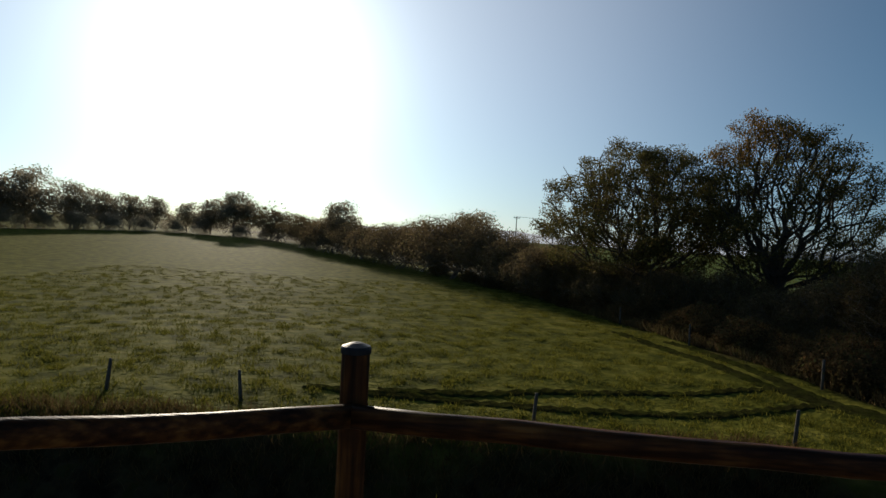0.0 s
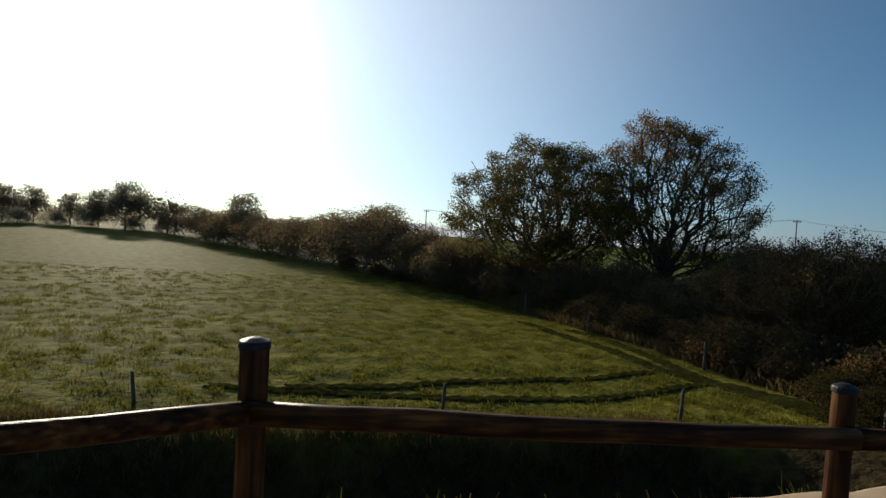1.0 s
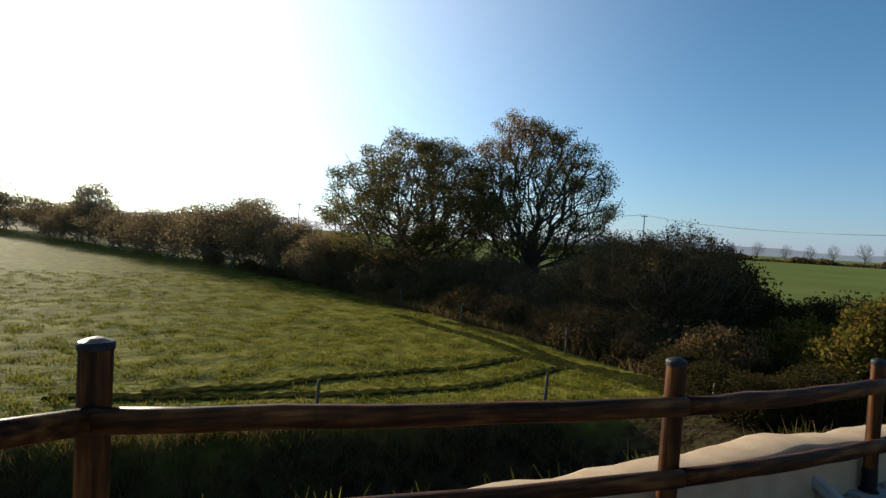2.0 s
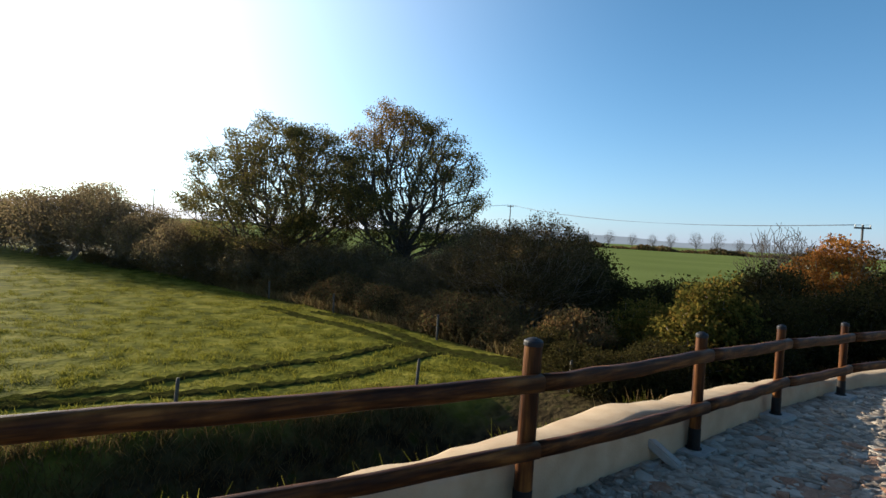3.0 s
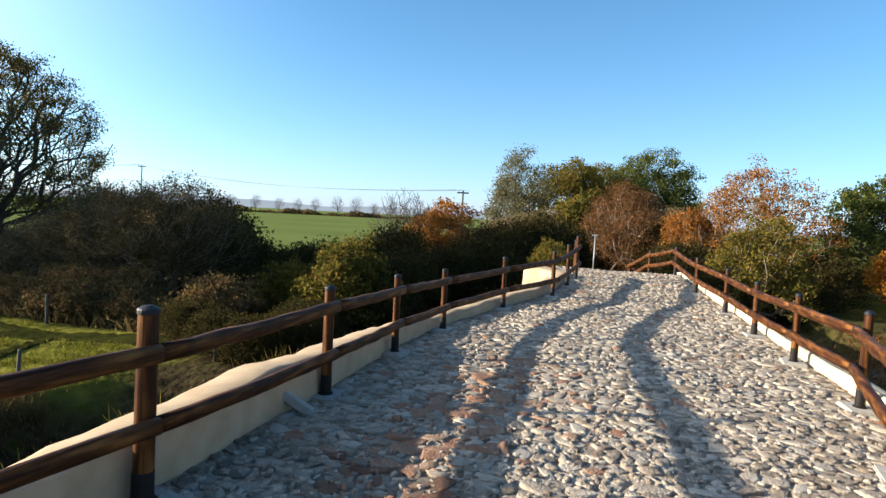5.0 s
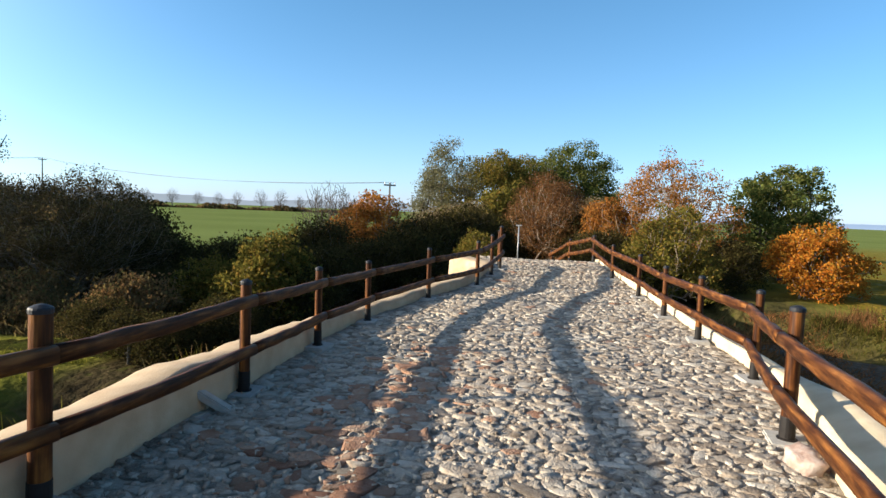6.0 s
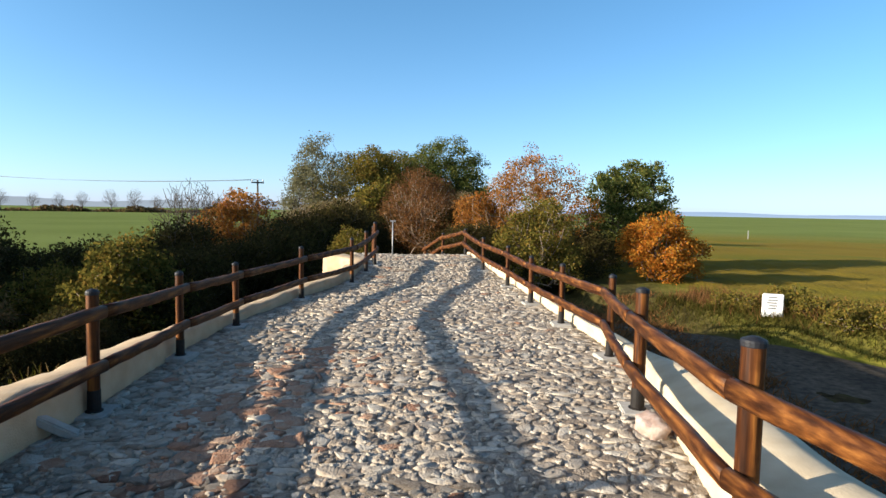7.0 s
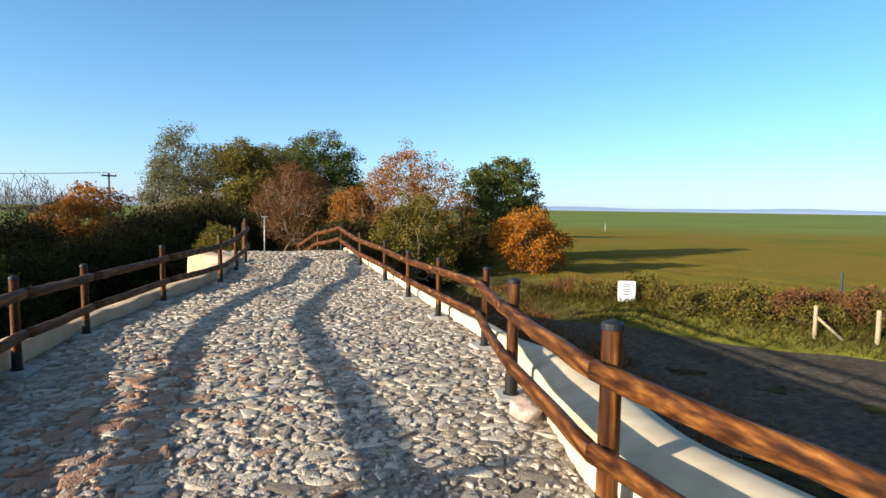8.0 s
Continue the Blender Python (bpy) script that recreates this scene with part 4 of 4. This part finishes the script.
wb = plant("verge_bush", "low green and russet weeds on the verge", 0.85, 1.5, 0.03, 0.02, L_OLIVE, 1500, 0.07, 113, bark=TWIG, points=110, jitter=0.12, stems=6, category="weed", hollow=0.1, tip=0.004)
wb2 = plant("verge_bush", "low russet dead weeds on the verge", 0.9, 1.4, 0.03, 0.02, L_RUSSET, 1300, 0.07, 127, bark=TWIG, points=120, jitter=0.12, stems=6, category="weed", hollow=0.1, tip=0.004)
wb2.location = (*(Vector((18.2, -11.4)) + U.xy * 3.0 + NV.xy * 1.9), 0)
wb2.location.z = ground_at(wb2.location.x, wb2.location.y) - 0.04
first = True
for s, w in [(1.2, 1.6), (2.6, 2.3), (4.2, 1.7), (5.6, 2.6), (7.2, 2.0), (8.6, 2.9), (10.5, 2.2), (12.2, 3.0), (3.3, 3.1), (6.3, 3.4), (-1.5, 2.4), (-3.5, 2.0), (-0.2, 1.4), (0.5, 2.3), (1.8, 2.9), (2.0, 1.3), (3.4, 1.5), (4.9, 2.4), (5.1, 3.3), (6.6, 2.7), (7.7, 3.1), (8.1, 1.4), (9.4, 2.0), (9.9, 3.2), (11.3, 3.1), (11.6, 1.8), (13.4, 2.2), (14.2, 3.0), (-2.6, 2.9), (-4.6, 2.6), (-0.8, 3.2), (3.9, 3.8), (7.0, 3.9)]:
    p = Vector((18.2, -11.4, 0)) + U * s + NV * w
    m = pose(p.x, p.y, ground_at(p.x, p.y) - 0.04, 0, 0, rnd.uniform(0, 360)) @ Matrix.Scale(rnd.uniform(0.7, 1.15), 4)
    if first:
        wb.matrix_basis, first = m, False
    elif s > 1.5 and int(s * 10) % 2:
        wr = copy_thing(wb2, m)
    else:
        copy_thing(wb, m)

# white painted information stone
mx, my, _ = polar(118.9, 24.3)
mz = ground_at(mx, my)
info = new("information_stone")
info.matrix_basis = pose(mx, my, mz - 0.05, 2, 0, -118.9 + 12)
bm = bmesh.new()
box(bm, -0.34, -0.09, 0, 0.34, 0.09, 0.86, 0.03)
part("slab", bm, WHITEP, info)
rg = random.Random(3)
for i in range(5):
    bm = bmesh.new()
    w = rg.uniform(0.14, 0.25)
    box(bm, -w, -0.096, 0.72 - i * 0.1, w * rg.uniform(0.5, 1), -0.084, 0.775 - i * 0.1)
    part("line", bm, GREYP, info)
tagged(info, "white painted upright stone with faint grey lettering on the verge", "marker stone")


def stake(name, x, y, h, r, mat, label, lean=(0, 0), top=0.8, group="", category="post"):
    bm = bmesh.new()
    lathe(bm, [(r * 1.05, -0.25), (r, h * 0.4), (r * 0.93, h * 0.8), (r * top, h - 0.01), (r * 0.5, h)], 9, wob=r * 0.1, seed=int(x * 10) + 99)
    ob = part(name, bm, mat, None, smooth=True)
    ob.matrix_basis = pose(x, y, ground_at(x, y), lean[0], lean[1], 0)
    return tagged(ob, label, category, group)


# field gate remains and a blue marker
gx_, gy_, _ = polar(134.1, 22.0)
gate = new("gate_post")
gate.location = (gx_, gy_, ground_at(gx_, gy_))
bm = bmesh.new()
lathe(bm, [(0.07, -0.2), (0.065, 0.6), (0.06, 1.02), (0.045, 1.04)], 10, wob=0.006)
part("upright", bm, PALEWOOD, gate, smooth=True)
bm = bmesh.new()
lathe(bm, [(0.05, 0), (0.045, 0.9), (0.04, 1.15)], 8, wob=0.004)
br = part("brace", bm, PALEWOOD, gate, smooth=True)
br.matrix_basis = Matrix.LocRotScale((-0.62, -0.62, -0.1), Vector((0.62, 0.62, 0.8)).to_track_quat("Z", "Y"), None)
tagged(gate, "pale weathered timber post with a slanting brace", "post")
gx_, gy_, _ = polar(138.3, 22.0)
stake("gate_post", gx_, gy_, 1.0, 0.075, PALEWOOD, "pale weathered timber post on the field edge")
BLUEP = material("blue_paint", [(0.018, 0.018, 0.035), (0.028, 0.03, 0.055)], 0.6, 12, 0.1, 60)
gx_, gy_, _ = polar(135.7, 27.5)
stake("marker_post", gx_, gy_, 1.2, 0.05, BLUEP, "dark blue marker post among the weeds", top=0.95)
gx_, gy_, _ = polar(116.6, 120)
stake("marker_post", gx_, gy_, 1.7, 0.08, GALV, "small pale post out in the field", top=0.95)

# ---- meadow fence stakes and wire ----
STAKES = [(-7.5, 15.2), (-4.2, 15.0), (2.98, 15.0), (9.1, 14.2)]
for i, (x, y) in enumerate(STAKES):
    stake("fence_stake", x, y, [0.76, 0.78, 0.72, 0.9][i], 0.045, WEATHERED, "thin weathered wooden fence stake at the meadow edge", ((-4, 3), (2, -5), (-2, 3), (1, 2))[i], group="meadow fence stakes", category="fence post")
for x, y, h in [(13.2, 12.2, 0.95), (13.9, 20, 1.05), (12.8, 27.5, 1.0), (11.6, 33.5, 1.0)]:
    stake("fence_stake", x, y, h, 0.05, WEATHERED, "thin weathered wooden fence stake below the hedge", (2, -2), group="meadow fence stakes", category="fence post")


# tyre ruts with lug marks, curving towards the hedge
def ruts(name, pts, width, label):
    run = glide(pts, 0.24)
    v, f = [], []
    for i, p in enumerate(run):
        d = (run[min(i + 1, len(run) - 1)] - run[max(i - 1, 0)]).normalized()
        n = Vector((-d.y, d.x, 0))
        for j in range(7):
            o = (j / 6 - 0.5) * width * (1 + 0.12 * math.sin(i * 1.9))
            q = p + n * o + d * (0.1 * (3 - abs(j - 3)) / 3)
            up = -0.015 if j in (0, 6) else 0.006 + 0.06 * ((i + j) % 2) * (1 if j in (1, 2, 4, 5) else 0.4)
            v.append((q.x, q.y, ground_at(q.x, q.y) + up))
    for i in range(len(run) - 1):
        for j in range(6):
            a = i * 7 + j
            f.append((a, a + 1, a + 8, a + 7))
    return tagged(new(name, mesh_of(name, v, f, SOIL, True)), label, "wheel rut", kind="stuff")


for line, w in RUTS:
    ruts("wheel_rut", line, w, "muddy tractor wheel rut pressed into the meadow")


# ---- poles and wires ----
def pole(bearing, elev, d, h, label, arm=1.2):
    x, y, g = polar(bearing, d)
    top = 1.68 + d * math.tan(radians(elev))
    root = new("utility_pole")
    root.matrix_basis = pose(x, y, g, 0, 0, -bearing + 12)
    h = top - g
    bm = bmesh.new()
    lathe(bm, [(0.13, -0.3), (0.11, h * 0.5), (0.08, h)], 10)
    part("shaft", bm, WEATHERED, root, smooth=True)
    bm = bmesh.new()
    box(bm, -arm / 2, -0.06, h - 0.32, arm / 2, 0.06, h - 0.18, 0.01)
    part("crossarm", bm, WEATHERED, root)
    for k in (-1, 0, 1):
        bm = bmesh.new()
        lathe(bm, [(0.03, h - 0.18), (0.06, h - 0.1), (0.04, h - 0.04), (0.055, h + 0.02), (0.02, h + 0.06)], 8, cx=k * arm * 0.44)
        part("insulator", bm, WHITEP, root)
    tagged(root, label, "utility pole")
    return [root.matrix_basis @ Vector((k * arm * 0.44, 0, h + 0.04)) for k in (-1, 0, 1)]


PA = pole(42.2, 3.0, 112, 9, "wooden utility pole with crossarm beyond the hedge")
PB = pole(71.4, 2.55, 60, 8, "wooden utility pole standing behind the orange maple")
PC = pole(9.3, 2.3, 118, 9, "wooden utility pole beyond the meadow hedge")


def cable(a, b, sag, r=0.011):
    rings = []
    for i in range(33):
        t = i / 32
        c = a.lerp(b, t) - Vector((0, 0, sag * 4 * t * (1 - t)))
        d = (b - a).normalized()
        s = Vector((-d.y, d.x, 0))
        rings.append([c + s * r, c + Vector((0, 0, r)), c - s * r, c - Vector((0, 0, r))])
    return tagged(new("power_line", loft("power_line", rings, WIRE)), "thin dark overhead power line between the poles", "cable", "overhead power lines")


for a, b_ in zip(PA, PB):
    cable(a, b_, 1.3)
for a, b_ in zip(PC, PA):
    cable(a, b_, 1.6)

# ---- sign at the far end of the bridge ----
sx, sy, _ = polar(84.3, 23.5)
sign = new("sign_post")
sz = ground_at(sx, sy)
sign.location = (sx, sy, sz)
hgt = 1.68 - 23.5 * math.tan(radians(1.05)) - sz
bm = bmesh.new()
lathe(bm, [(0.026, -0.2), (0.026, hgt)], 10)
part("pole", bm, GALV, sign, smooth=True)
bm = bmesh.new()
box(bm, -0.02, -0.12, hgt - 0.05, 0.02, 0.12, hgt + 0.0, 0.008)
part("plate", bm, GALV, sign, "small pale sign plate seen nearly edge-on")
tagged(sign, "slim grey metal sign post at the lane's crest", "sign post")

# ---- drain chute, corner stone, ditch twigs ----
spout = new("drain_spout")
spout.location = (3.92, 3.43, 0.0)
# solid dark block in place of the shaded hollow
bm = bmesh.new()
box(bm, -0.05, -0.03, 0.0, 0.09, 0.06, 0.13, 0.02)
part("throat", bm, STEEL, spout, "dark block standing in for shade in the drain mouth")
bm = bmesh.new()
box(bm, -0.05, -0.3, -0.035, 0.06, 0.04, 0.03, 0.012)
ck = part("cheek", bm, PAD, spout)
ck.matrix_basis = pose(0.13, -0.0, 0.17, 33, 0, 22)
bm = bmesh.new()
box(bm, -0.1, -0.22, -0.02, 0.13, 0.0, 0.018, 0.01)
part("apron", bm, PAD, spout)
tagged(spout, "small concrete drain spout at the parapet foot", "drain")
bm = bmesh.new()
bmesh.ops.create_icosphere(bm, subdivisions=3, radius=1)
for v in bm.verts:
    k = 1 + 0.34 * noise.noise(v.co * 1.7) + 0.1 * noise.noise(v.co * 5)
    v.co = Vector((math.copysign(abs(v.co.x) ** 0.7, v.co.x) * 0.17 * k, math.copysign(abs(v.co.y) ** 0.7, v.co.y) * 0.1 * k, math.copysign(abs(v.co.z) ** 0.7, v.co.z) * 0.085 * k))
PINK = material("pale_granite", [(0.24, 0.16, 0.125), (0.33, 0.24, 0.2), (0.4, 0.34, 0.3)], 0.85, 14, 0.6, 60)
rk = part("boulder", bm, PINK, None, smooth=True)
rk.location = (4.5, -1.02, 0.05)
tagged(rk, "pinkish granite boulder against the parapet foot", "stone")
for x, y, s in [(1.6, 6.0, 1), (2.6, 6.6, 2), (3.4, 6.2, 3), (0.2, 6.5, 4)]:
    t = plant("sapling", "pale leafless sapling stem in the ditch", 1.5, 0.5, 0.3, 0.014, L_DRY, 0, 0.05, 200 + s, bark=TWIG, points=9, tip=0.006, category="sapling", fork=0.5)
    t.location = (x, y, ground_at(x, y) + 0.0)

# ---- far hedge and hazy ridges ----
rng = np.random.default_rng(21)
be = np.radians(rng.uniform(38, 72, 5200))
dd = 412 + rng.normal(0, 3, 5200)
hh = rng.random(5200) ** 1.4 * (2.2 + 1.4 * np.sin(be * 60) + 0.8 * np.sin(be * 173))
fx, fy = dd * np.sin(be), dd * np.cos(be)
v, f = leaf_cloud(np.stack([fx, fy, ground_z(fx, fy) + hh], -1), 1, 1.5, 0.2, rng)
tagged(new("far_hedge", mesh_of("far_hedge", v, f, L_DARK)), "low dark hedge across the far side of the field", "hedge", kind="stuff")


# mist over the ridges is put in as emission of a pale colour
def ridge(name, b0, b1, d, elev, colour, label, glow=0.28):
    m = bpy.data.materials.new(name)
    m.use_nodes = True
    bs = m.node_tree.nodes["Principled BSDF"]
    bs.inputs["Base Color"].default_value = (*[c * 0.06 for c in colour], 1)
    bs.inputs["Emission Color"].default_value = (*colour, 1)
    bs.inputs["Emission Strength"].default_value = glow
    v, f = [], []
    n = 160
    for i in range(n + 1):
        a = radians(b0 + (b1 - b0) * i / n)
        fade = min(1, i / 12, (n - i) / 12)
        h = d * math.tan(radians(elev)) * fade * (0.75 + 0.2 * math.sin(a * 17) + 0.08 * math.sin(a * 41 + 1) + 0.02 * math.sin(a * 190))
        v += [(d * math.sin(a), d * math.cos(a), -12), (d * math.sin(a), d * math.cos(a), h), (d * 1.05 * math.sin(a), d * 1.05 * math.cos(a), -12)]
    for i in range(n):
        k = i * 3
        f += [(k, k + 3, k + 4, k + 1), (k + 1, k + 4, k + 5, k + 2)]
    tagged(new(name, mesh_of(name, v, f, m, True)), label, "backdrop", kind="structure")


ridge("backdrop", 28, 80, 1500, 0.75, (0.5, 0.58, 0.66), "wooded ridge beyond the fields, glowing pale blue for mist")
ridge("backdrop", -12, 32, 1300, 1.0, (0.85, 0.88, 0.92), "ridge below the low sun, glowing pale for mist", 0.75)
ridge("backdrop", 92, 170, 2400, 0.36, (0.40, 0.56, 0.80), "low ridge across the plain, glowing faint blue for mist")


# ---- pavement stones ----
def stone_shape(seed):
    """A broken flat field stone about one unit wide: an angular outline and a nearly flat, split top."""
    rg = random.Random(seed)
    n = rg.choice((4, 5, 5, 6, 6, 7))
    a0 = rg.uniform(0, 6.28)
    tilt = (rg.uniform(-0.8, 0.8), rg.uniform(-0.8, 0.8))
    ring = []
    for i in range(n):
        a = a0 + 2 * math.pi * (i + rg.uniform(-0.36, 0.36)) / n
        x, y = math.cos(a), math.sin(a)
        k = rg.uniform(0.7, 1.15) * 0.5 / max(abs(x), abs(y)) ** 0.9
        ring.append((x * k, y * k))
    v = [(x, y, -1.6) for x, y in ring]
    v += [(x * 0.97, y * 0.97, 0.55 + tilt[0] * x + tilt[1] * y + rg.uniform(-0.25, 0.2)) for x, y in ring]
    v += [(x * rg.uniform(0.7, 0.9), y * rg.uniform(0.7, 0.9), 0.85 + tilt[0] * x + tilt[1] * y + rg.uniform(-0.15, 0.15)) for x, y in ring]
    v += [(rg.uniform(-0.2, 0.2), rg.uniform(-0.2, 0.2), 0.9 + rg.uniform(-0.15, 0.2))]
    f = []
    for i in range(n):
        j = (i + 1) % n
        f += [(i, j, n + j), (i, n + j, n + i), (n + i, n + j, 2 * n + j), (n + i, 2 * n + j, 2 * n + i), (2 * n + i, 2 * n + j, 3 * n)]
    return np.array(v), np.array(f)


SHAPES = [stone_shape(i) for i in range(60)]
grey_meshes = [mesh_of("cobble", v, f, STONE) for v, f in SHAPES]
red_meshes = [mesh_of("cobble", v, f, REDSTONE) for v, f in SHAPES]
rg = random.Random(77)
rest = {False: [[], [], 0], True: [[], [], 0]}
x = -4.4
while x < 20.0:
    pitch = rg.choice((rg.uniform(0.06, 0.1), rg.uniform(0.08, 0.15)))
    y1, y0 = float(np.interp(x, LX + [21], LY + [4.6])) - 0.02, float(np.interp(x, RX, RY)) + 0.02
    y = y0 + rg.uniform(-0.05, 0.05)
    while y < y1 - 0.05:
        w = rg.choice((rg.uniform(0.06, 0.12), rg.uniform(0.1, 0.2), rg.uniform(0.1, 0.3)))
        cy = y + w / 2
        cx = x + pitch / 2 + rg.uniform(-0.035, 0.035) + 0.06 * math.sin(cy * 2.3 + x * 1.7) + rg.uniform(-0.02, 0.02)
        red = (1.2 < cy < 2.75 and 3.0 < cx < 7.2 and rg.random() < (0.5 if 1.75 < cy < 2.5 else 0.14)) or rg.random() < 0.015
        if rg.random() < 0.95:
            k = rg.randrange(len(SHAPES))
            thick = rg.uniform(0.005, 0.013) * (1.6 if rg.random() < 0.1 else 1)
            m = pose(cx, cy, bed_z(cx, cy) + rg.uniform(-0.004, 0.008), rg.uniform(-4, 4), rg.uniform(-4, 4), rg.uniform(-35, 35)) @ Matrix.Diagonal((pitch * rg.uniform(0.95, 1.5) * (1.35 if red else 1), w * rg.uniform(0.96, 1.2) * (1.2 if red else 1), thick * (1.5 if red else 1), 1))
            if 2.8 < cx < 3.55:
                ob = child(new("cobble", (red_meshes if red else grey_meshes)[k]), deck)
                ob.matrix_basis = m
            else:
                v, f = SHAPES[k]
                M = np.array(m)
                store = rest[red]
                store[0].append(v @ M[:3, :3].T + M[:3, 3])
                store[1].append(f + store[2])
                store[2] += len(v)
        y += w
    x += pitch
for i in range(5200):
    # broken chips wedged between the stones
    cx = 2.4 + 15.5 * rg.random() ** 1.7
    cy = rg.uniform(float(np.interp(cx, RX, RY)) + 0.05, float(np.interp(cx, LX + [21], LY + [4.6])) - 0.05)
    m = pose(cx, cy, bed_z(cx, cy) + rg.uniform(0.0, 0.01), rg.uniform(-9, 9), rg.uniform(-9, 9), rg.uniform(0, 360)) @ Matrix.Diagonal((rg.uniform(0.03, 0.07), rg.uniform(0.03, 0.09), rg.uniform(0.008, 0.016), 1))
    v, f = SHAPES[rg.randrange(len(SHAPES))]
    M = np.array(m)
    store = rest[1.6 < cy < 2.6 and cx < 7 and rg.random() < 0.25]
    store[0].append(v @ M[:3, :3].T + M[:3, 3])
    store[1].append(f + store[2])
    store[2] += len(v)
for red, mat in ((False, STONES), (True, REDSTONE)):
    ob = child(new("cobble_bed", mesh_of("cobble_bed", np.concatenate(rest[red][0]), np.concatenate(rest[red][1]), mat)), deck)
    ob["kind"] = "stuff"
